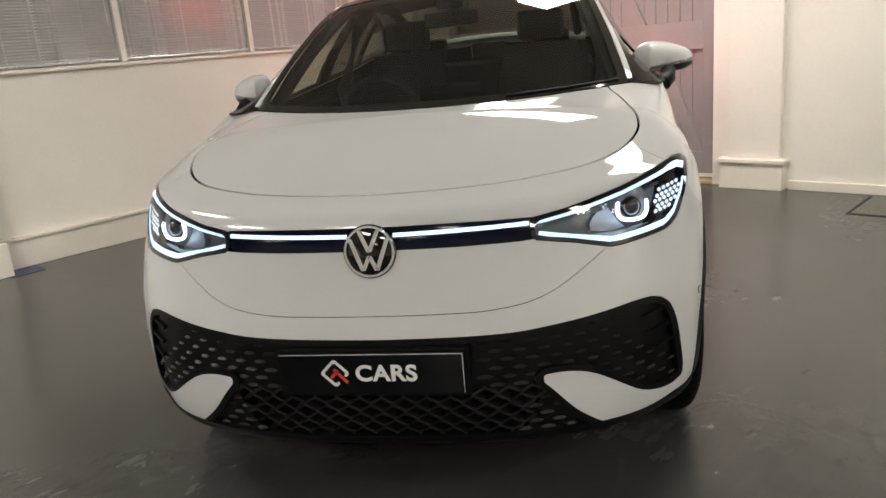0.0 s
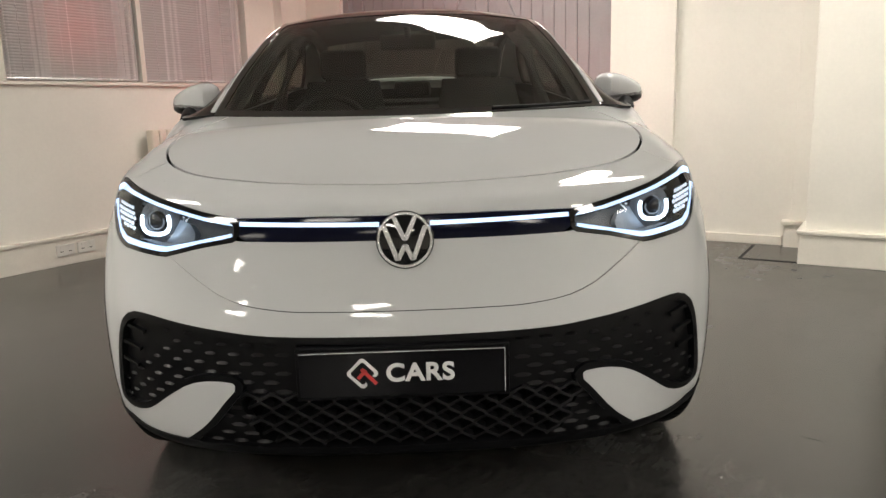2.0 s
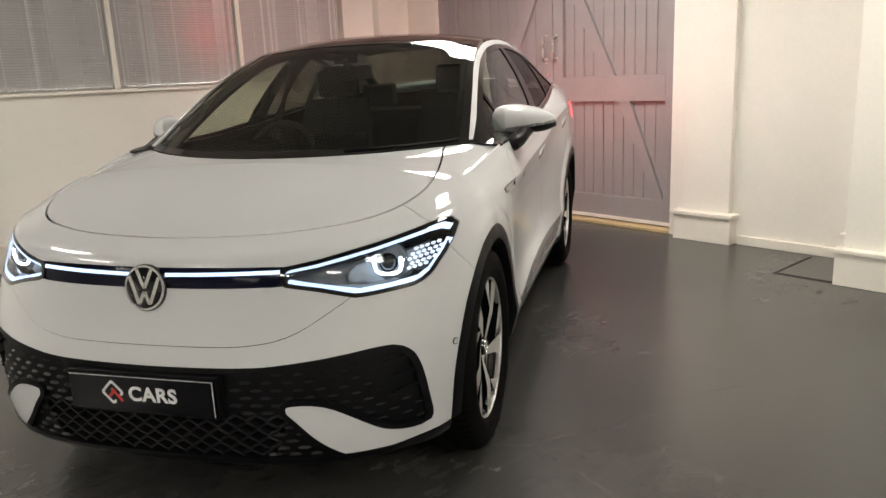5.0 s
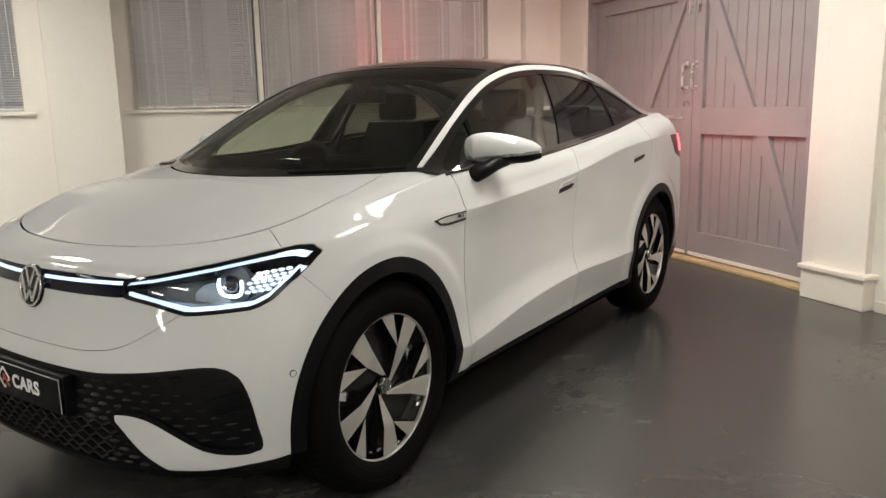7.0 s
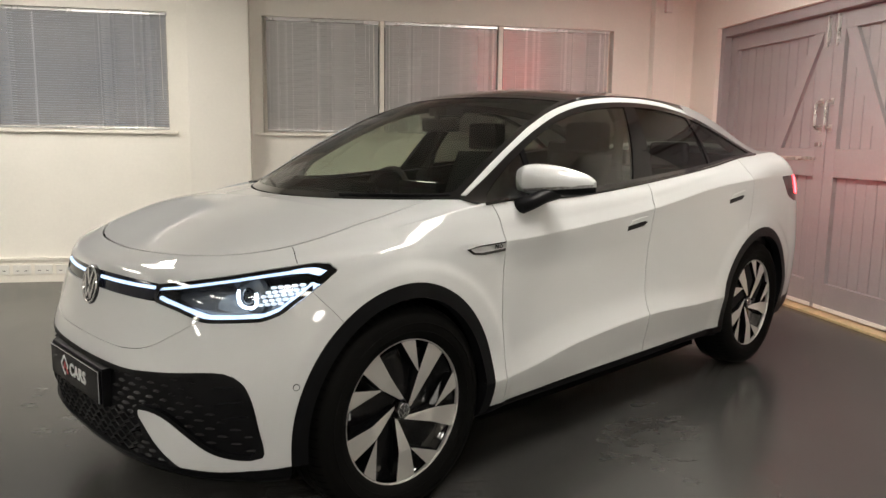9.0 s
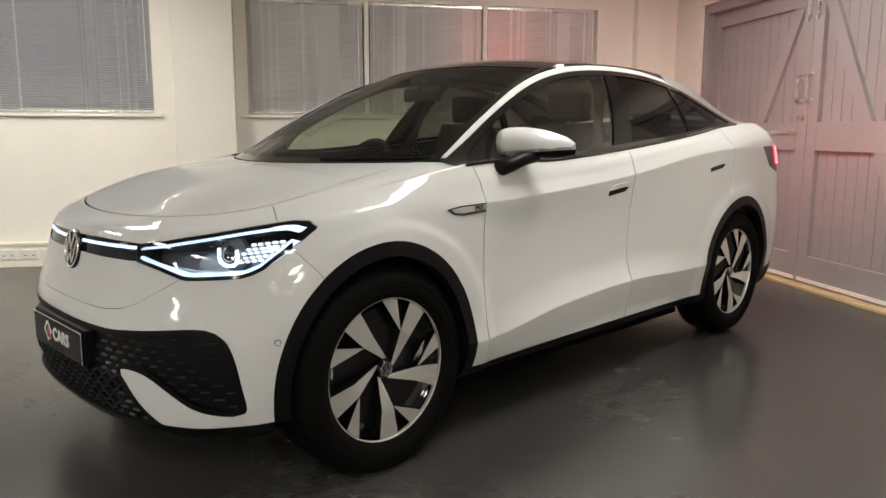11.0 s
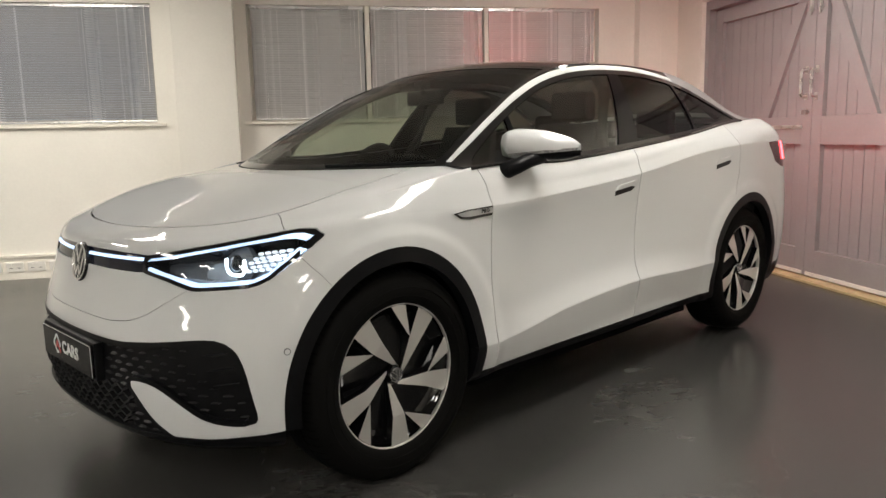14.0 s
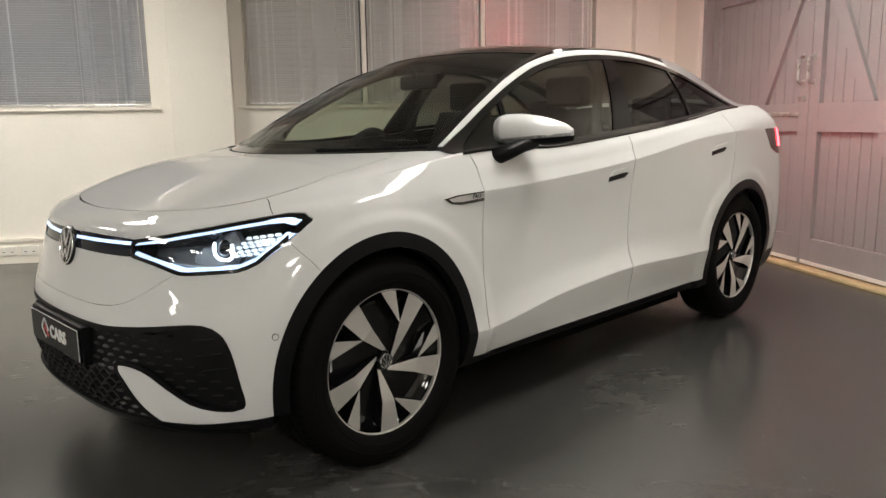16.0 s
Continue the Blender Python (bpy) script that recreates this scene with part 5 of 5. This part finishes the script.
    for i in range(4):
        for j in range(3):
            x, z = 0.575 + i * 0.0135 + (j % 2) * 0.00675, 0.815 + j * 0.012 + i * 0.002
            y = -0.452
            hexa = [(x + 0.005 * math.cos(math.tau * k / 6), z + 0.005 * math.sin(math.tau * k / 6)) for k in range(6)]
            cl2.prism([(sg * u, w) for u, w in hexa], 0.003, lambda u, w, d: (u, y + d, w))
    part("lit_cells", cl2, CELL_LIT, lamp, "small glowing hexagon cells")

# ---- car: wheels ----
def wheel(c, sg):
    """Alloy wheel: tyre, black barrel, five swept blades with five fins, lip, disc, badge."""
    f = lambda r, h: (r, sg * h)
    barrel = part("wheel", Shape().lathe([f(0.04, 0.835), f(0.20, 0.820), f(0.238, 0.835), f(0.250, 0.852), f(0.252, 0.70), f(0.24, 0.66)], "x", (0, 0, 0), 72), BLACK_GLOSS, car, "black and machined alloy wheel", smooth=True)
    barrel.location = (sg * 0.006, c[1] + 0.004, c[2])
    tread = []
    prof = [f(0.256, 0.868), f(0.272, 0.882), f(0.300, 0.8895), f(0.330, 0.8885), f(0.352, 0.879), f(0.366, 0.864), f(0.3745, 0.845), f(0.378, 0.82), f(0.378, 0.795), f(0.371, 0.794), f(0.371, 0.786), f(0.379, 0.785), f(0.379, 0.74), f(0.371, 0.739), f(0.371, 0.731), f(0.378, 0.73), f(0.374, 0.68), f(0.36, 0.665), f(0.26, 0.66)]
    part("tyre", Shape().lathe(prof, "x", (0, 0, 0), 96), TYRE, barrel, "black road tyre with grooved shoulder", smooth=True)
    gr = Shape()
    for k in range(72):
        t = math.tau * k / 72
        u, w = math.cos(t), math.sin(t)
        uu, ww = math.cos(t + 0.018), math.sin(t + 0.018)
        pts = []
        for r, h in ((0.3665, 0.8665), (0.3755, 0.846), (0.379, 0.80)):
            pts.append((r, h))
        rows = [[(sg * h, r * u, r * w) for r, h in pts], [(sg * h, r * uu, r * ww) for r, h in pts]]
        gr.grid(rows)
    part("tread_slot", gr, LINER, barrel)["kind"] = "stuff"
    side = Shape().lathe([f(0.318, 0.8898), f(0.3195, 0.8912), f(0.321, 0.8898)], "x", (0, 0, 0), 96).lathe([f(0.288, 0.8875), f(0.2895, 0.8892), f(0.291, 0.8882)], "x", (0, 0, 0), 96)
    part("sidewall_rib", side, TYRE, barrel, smooth=True)
    part("rim_lip", Shape().lathe([f(0.2540, 0.862), f(0.2550, 0.870), f(0.2585, 0.8715), f(0.2605, 0.866), f(0.260, 0.85)], "x", (0, 0, 0), 96), ALLOY, barrel, smooth=True)

    def pol(r, deg):
        t = radians(deg)
        return (r * math.cos(t), r * math.sin(t))

    def slab(outline, crown):
        """A blade: flat machined face with black sides that fall back to the barrel."""
        face, sides = Shape(), Shape()
        n = len(outline)
        top = [(sg * (0.866 - 0.17 * max(0, 0.147 - math.hypot(u, w)) + crown), u, w) for u, w in outline]
        mid = [(sg * 0.835, u * 0.985, w * 0.985) for u, w in outline]
        face.add(top, [(0, 1, 6, 7), (1, 2, 3, 4, 5, 6)] if n == 8 else [tuple(range(n))])
        for i in range(n):
            j = (i + 1) % n
            sides.add([top[i], top[j], mid[j], mid[i]], [(0, 1, 2, 3)])
        return face, sides

    blade = [pol(0.040, -55), pol(0.147, -13.5), pol(0.252, -11.5), pol(0.253, -5), pol(0.253, 1), pol(0.252, 7.5), pol(0.147, 7.5), pol(0.036, -33)]
    fin = [pol(0.145, 8.8), pol(0.149, 8.4), pol(0.252, 22.5), pol(0.253, 27.5), pol(0.253, 32.5), pol(0.252, 37.5)]
    bf, bs = slab(blade, 0.0)
    ff, fs = slab(fin, 0.001)
    first = None
    for k in range(5):
        for nm, sh, mt in (("blade", bf, ALLOY), ("blade_side", bs, BLACK_GLOSS), ("fin", ff, ALLOY), ("fin_side", fs, BLACK_GLOSS)):
            if k == 0:
                o = part(nm, sh, mt, barrel, fix=True)
                first = first or {}
                first[nm] = o
            else:
                o = new(nm, first[nm].data)
                o.parent = barrel
            o.rotation_euler = (radians(57 + 72 * k), 0, 0)
    part("hub_cap", Shape().lathe([f(0.0001, 0.860), f(0.027, 0.859), f(0.031, 0.854), f(0.034, 0.835)], "x", (0, 0, 0), 40), BLACK_GLOSS, barrel, smooth=True)
    part("cap_ring", Shape().lathe([f(0.0225, 0.860), f(0.0235, 0.862), f(0.0260, 0.862), f(0.0268, 0.859)], "x", (0, 0, 0), 40), SATIN, barrel, smooth=True)
    st = Shape()
    for chain in ([(-0.011, 0.024), (0.0, -0.001), (0.011, 0.024)], [(-0.022, 0.015), (-0.008, -0.022), (0.0, -0.005), (0.008, -0.022), (0.022, 0.015)]):
        for p, q in zip(chain, chain[1:]):
            d = Vector((q[0] - p[0], q[1] - p[1])).normalized()
            kk = 0.0022 / max(0.3, abs(d.y))
            st.prism([(p[0] - kk, p[1]), (p[0] + kk, p[1]), (q[0] + kk, q[1]), (q[0] - kk, q[1])], 0.002, lambda u, w, dd: (sg * (0.8595 + dd), 0.9 * (u * 0.94 - w * 0.34), 0.9 * (w * 0.94 + u * 0.34)))
    part("cap_strokes", st, SATIN, barrel)
    part("brake_disc", Shape().lathe([f(0.06, 0.775), f(0.175, 0.775), f(0.178, 0.765), f(0.178, 0.75)], "x", (0, 0, 0), 64), DISC, barrel, smooth=True)
    part("wheel_back", Shape().lathe([f(0.0001, 0.74), f(0.25, 0.74)], "x", (0, 0, 0), 48), LINER, barrel)
    return barrel


for c in (HUB_F, HUB_R):
    for sg in (1, -1):
        wheel(c, sg)

# ---- car: mirrors, handles, badges, wipers ----
for mir, (d1, d2) in zip((False, True), doors):
    sg = -1 if mir else 1
    v, w, f = [], [], []
    n, m_ = 40, 30
    us = [0.5 - 0.5 * math.cos(math.pi * i / m_) for i in range(m_ + 1)]
    for u in us:
        x = 0.792 + 0.242 * u
        top = float(spline([0, 0.08, 0.22, 0.40, 0.60, 0.80, 0.93, 1.0], [1.214, 1.226, 1.232, 1.230, 1.219, 1.201, 1.184, 1.166], u))
        bot = float(spline([0, 0.08, 0.25, 0.55, 0.85, 1.0], [1.122, 1.116, 1.110, 1.105, 1.108, 1.122], u))
        deep = 0.098 * max(0.02, 1 - abs(2 * u - 0.9)**2.6 / 1.35)**0.6 * min(1, 0.5 + 2.5 * u)
        for j in range(n):
            lo = math.tau * j / n
            pw = lambda t, e: math.copysign(abs(t)**e, t)
            cy = pw(math.cos(lo), 0.75)
            z = (top + bot) / 2 + (top - bot) / 2 * pw(math.sin(lo), 0.72)
            v.append((x, 0.785 + 0.74 * (x - 0.905) + (0.055 if cy > 0 else 1.0) * deep * cy, z))
            w.append(u)
    for i in range(m_):
        for j in range(n):
            f.append((i * n + j, i * n + (j + 1) % n, (i + 1) * n + (j + 1) % n, (i + 1) * n + j))
    # closed inner end
    k0 = len(v)
    ring = np.array(v[:n])
    v += [tuple(ring.mean(0) - (0.010, 0, 0) + 0.55 * (p - ring.mean(0))) for p in ring]
    v.append(tuple(ring.mean(0) - (0.012, 0, 0)))
    w += [0.0] * (n + 1)
    for j in range(n):
        f.append((k0 + j, k0 + (j + 1) % n, (j + 1) % n, j))
        f.append((k0 + n, k0 + (j + 1) % n, k0 + j))
    head = Skin(v, f, w)
    dark = lambda s: np.maximum(s.v[:, 2] - 1.133 - 0.12 * (s.v[:, 0] - 0.94), 0.925 + 0.8 * (1.138 - s.v[:, 2]) - s.v[:, 0])
    shell = part("wing_mirror", head.above(dark).shape(0.004, mir), PAINT, d1, "white door mirror shell with clear indicator", smooth=True, fix=True)
    part("mirror_base", head.below(lambda s: dark(s) + 0.0015).shape(0.004, mir), BLACK_PLASTIC, shell, "black lower corner", smooth=True, fix=True)
    strip = head.below(lambda s: np.abs(s.v[:, 2] - 1.139 - 0.10 * (s.v[:, 0] - 0.94)) - 0.0058).below(lambda s: s.v[:, 1] - 0.775 - 0.74 * (s.v[:, 0] - 0.905)).above(lambda s: s.v[:, 0] - 0.842)
    part("indicator", strip.moved(0.0012).shape(0.002, mir), INDICATOR, shell, "clear ribbed indicator strip", smooth=True, fix=True)
    arm = Shape().tube([(sg * 0.862, 0.60, 1.072), (sg * 0.885, 0.605, 1.075), (sg * 0.905, 0.64, 1.088), (sg * 0.915, 0.70, 1.108), (sg * 0.925, 0.77, 1.118)], [0.034, 0.036, 0.032, 0.030, 0.026], 14, flat=0.95)
    part("mirror_arm", arm, BLACK_PLASTIC, shell, smooth=True)
    # flush handles over a dark grip slot
    for d, y0, z0, rise in ((d1, 1.357, 0.931, 0.10), (d2, 2.352, 1.010, 0.13)):
        at = lambda y, z, dd: (sg * (x_at(y, z) + dd), y, z)
        L = 0.165
        slot = Shape()
        po = [(y0, z0 - 0.013), (y0 + L * 0.82, z0 + rise * L * 0.82 - 0.011), (y0 + L, z0 + rise * L + 0.004), (y0 + L * 0.85, z0 + rise * L * 0.85 + 0.012), (y0, z0 + 0.010)]
        slot.prism(po, 0.002, lambda u, q, dd: at(u, q, 0.0015 - dd))
        h = part("door_handle", slot, BLACK_PLASTIC, d, "flush handle with a dark grip slot", fix=True)
        gp = Shape()
        po = [(y0 - 0.004, z0 + 0.011), (y0 + L * 0.86, z0 + rise * L * 0.86 + 0.0135), (y0 + L * 0.98, z0 + rise * L + 0.010), (y0 + L * 0.93, z0 + rise * L + 0.034), (y0 + 0.02, z0 + 0.036)]
        gp.prism(po, 0.005, lambda u, q, dd: at(u, q, 0.0045 - dd))
        part("handle_plate", gp, PAINT, h, bevel=0.0015)
    bd = Shape()
    at = lambda y, z, dd: (sg * (x_at(y, z) + dd), y, z)
    bd.prism([(0.284, 0.929), (0.349, 0.939), (0.482, 0.945), (0.484, 0.909), (0.365, 0.903), (0.317, 0.909)], 0.004, lambda u, q, dd: at(u, q, 0.003 - dd))
    b = part("side_badge", bd, BLACK_GLOSS, car, "slim silver side badge in a black surround")
    bd = Shape().prism([(0.302, 0.928), (0.352, 0.935), (0.480, 0.940), (0.481, 0.920), (0.365, 0.913), (0.322, 0.916)], 0.003, lambda u, q, dd: at(u, q, 0.005 - dd))
    part("badge_face", bd, SILVER, b)
    t = bpy.data.curves.new("badge_lettering", "FONT")
    t.body, t.size, t.extrude, t.offset, t.space_character = "PRO", 0.021, 0.0004, 0.0006, 1.15
    t.materials.append(LINER)
    tt = new("badge_lettering", t)
    px = sg * (x_at(0.43, 0.93) + 0.0058)
    tt.matrix_world = Matrix.Translation((px, 0.420 if sg > 0 else 0.475, 0.9225)) @ Matrix.Rotation(radians(90 * sg), 4, "Z") @ Matrix.Rotation(math.pi / 2, 4, "X")
    tt.parent = b

for x0, x1, lift in ((0.70, 0.30, 0.014), (-0.05, -0.62, 0.004)):
    arm = Shape()
    path = []
    for k in range(15):
        x = x0 + (x1 - x0) * k / 14
        q = abs(x) / RAIL_X[0]
        y = screen_foot(np.array([x]))[0] + 0.030
        z = MID_Z[0] + (RAIL_Z[0] - MID_Z[0]) * q**2.3 + lift
        path.append((x, float(y) - 0.006, float(z)))
    arm.tube(path, 0.0045, 8, flat=1.2)
    wp = part("wiper", arm, BLACK_PLASTIC, car, smooth=True)
    part("wiper_blade", Shape().tube([(p[0], p[1] + 0.012, p[2] + 0.002) for p in path[2:]], 0.004, 6), BLACK_PLASTIC, wp, smooth=True)

# ---- car: cabin ----
door_lining = BODY.below(lambda s: s.w - 10).above(lambda s: s.v[:, 1] - 0.42).below(lambda s: s.v[:, 1] - 3.0).above(lambda s: s.v[:, 2] - 0.3).moved(-0.075)
for mir in (False, True):
    part("door_lining", door_lining.shape(0, mir), CABIN, car, smooth=True, fix=False)
part("cabin_floor", Shape().box(-0.78, 0.78, 0.35, 3.2, 0.30, 0.34), CABIN, car)
part("load_cover", Shape().box(-0.70, 0.70, 2.45, 3.35, 1.08, 1.10), CABIN, car)
dash = Shape()
rows = []
for x in np.linspace(-0.78, 0.78, 15):
    bow = 0.10 * (1 - (x / 0.78)**2)
    rows.append([(x, 0.42 - bow, 0.98), (x, 0.48 - bow, 1.045), (x, 0.72 - bow * 0.4, 1.055), (x, 0.86 - bow * 0.3, 1.03), (x, 0.89 - bow * 0.3, 0.96), (x, 0.86, 0.80), (x, 0.72, 0.66)])
part("dashboard", dash.grid(rows), CABIN, car, smooth=True)
part("centre_display", Shape().box(-0.15, 0.13, 0.855, 0.87, 0.96, 1.12), BLACK_GLOSS, car, bevel=0.004)
part("driver_display", Shape().box(-0.47, -0.27, 0.80, 0.815, 1.02, 1.10), BLACK_GLOSS, car, bevel=0.004)
sw = Shape()
circ = []
for k in range(36):
    t = math.tau * k / 36
    circ.append((0.178 * math.cos(t), 0, 0.170 * math.sin(t) * (0.93 if math.sin(t) < -0.7 else 1)))
sw.tube(circ, 0.0155, 10, closed=True)
swo = part("steering_wheel", sw, CABIN, car, smooth=True)
swo.matrix_world = Matrix.Translation((-0.37, 0.93, 1.01)) @ Matrix.Rotation(radians(-24), 4, "X")
hubp = Shape().box(-0.075, 0.075, -0.02, 0.02, -0.05, 0.045).box(-0.17, 0.17, -0.012, 0.012, -0.018, 0.022).box(-0.02, 0.02, -0.012, 0.012, -0.16, -0.05)
part("wheel_spokes", hubp, CABIN, swo, bevel=0.008)


def seat(x, y, wide=0.50):
    st = Shape().box(x - wide / 2, x + wide / 2, y - 0.28, y + 0.25, 0.50, 0.66)
    o = part("seat", st, SEAT, car, "dark cloth car seat", bevel=0.05, segments=3, smooth=True)
    bk = Shape()
    rows = []
    for k in range(9):
        t = k / 8
        hw = wide / 2 * (1 - 0.12 * t - 0.18 * max(0, t - 0.75) * 4 * 0.5)
        yy, zz = y + 0.22 + 0.20 * t, 0.60 + 0.66 * t
        ring = []
        for a in range(20):
            th = math.tau * a / 20
            ring.append((x + hw * math.copysign(abs(math.cos(th))**0.5, math.cos(th)), yy + 0.07 * math.copysign(abs(math.sin(th))**0.6, math.sin(th)) * (1 - 0.35 * t), zz))
        rows.append(ring + [ring[0]])
    bk.grid(rows).add(rows[-1][:-1], [tuple(range(20))])
    part("backrest", bk, SEAT, o, smooth=True, fix=True, weld=True)
    part("headrest", Shape().box(x - 0.125, x + 0.125, y + 0.40, y + 0.49, 1.27, 1.43), SEAT, o, bevel=0.035, segments=3, smooth=True)
    part("headrest_posts", Shape().tube([(x - 0.05, y + 0.445, 1.22), (x - 0.05, y + 0.445, 1.30)], 0.007, 8).tube([(x + 0.05, y + 0.445, 1.22), (x + 0.05, y + 0.445, 1.30)], 0.007, 8), CABIN, o)


for x in (0.37, -0.37):
    seat(x, 1.30)
bench = part("rear_bench", Shape().box(-0.66, 0.66, 2.0, 2.5, 0.52, 0.68), SEAT, car, "dark cloth rear bench", bevel=0.05, segments=3, smooth=True)
part("bench_back", Shape().box(-0.66, 0.66, 2.46, 2.60, 0.62, 1.17), SEAT, bench, bevel=0.05, segments=3, smooth=True)
for x in (-0.40, 0.0, 0.40):
    part("bench_headrest", Shape().box(x - 0.12, x + 0.12, 2.52, 2.60, 1.18, 1.33 if x else 1.28), SEAT, bench, bevel=0.03, segments=3, smooth=True)
im = part("rear_view_mirror", Shape().box(-0.125, 0.125, 0.985, 1.015, 1.365, 1.435), BLACK_PLASTIC, car, bevel=0.012)
part("mirror_stalk", Shape().tube([(0, 0.985, 1.42), (0, 0.97, 1.465)], 0.014, 8).box(-0.06, 0.06, 0.98, 1.10, 1.445, 1.485), BLACK_PLASTIC, im)
for mir in (False, True):
    sg = -1 if mir else 1
    pil = Shape().tube([(sg * 0.66, 1.50, 0.9), (sg * 0.70, 1.52, 1.10), (sg * 0.625, 1.66, 1.42), (sg * 0.55, 1.70, 1.52)], [0.05, 0.045, 0.035, 0.04], 10)
    part("pillar_lining", pil, CABIN, car, smooth=True)
    pil = Shape().tube([(sg * (p[0] - 0.045), p[1] + 0.03, p[2] - 0.025) for p in (rail(y) for y in np.linspace(0.42, 1.3, 12))], 0.028, 8)
    part("screen_pillar_lining", pil, CABIN, car, smooth=True)
    pil = Shape().tube([(sg * (p[0] - 0.05), p[1], p[2] - 0.03) for p in (rail(y) for y in np.linspace(1.3, 3.0, 14))], 0.03, 8)
    part("roof_side_lining", pil, CABIN, car, smooth=True)
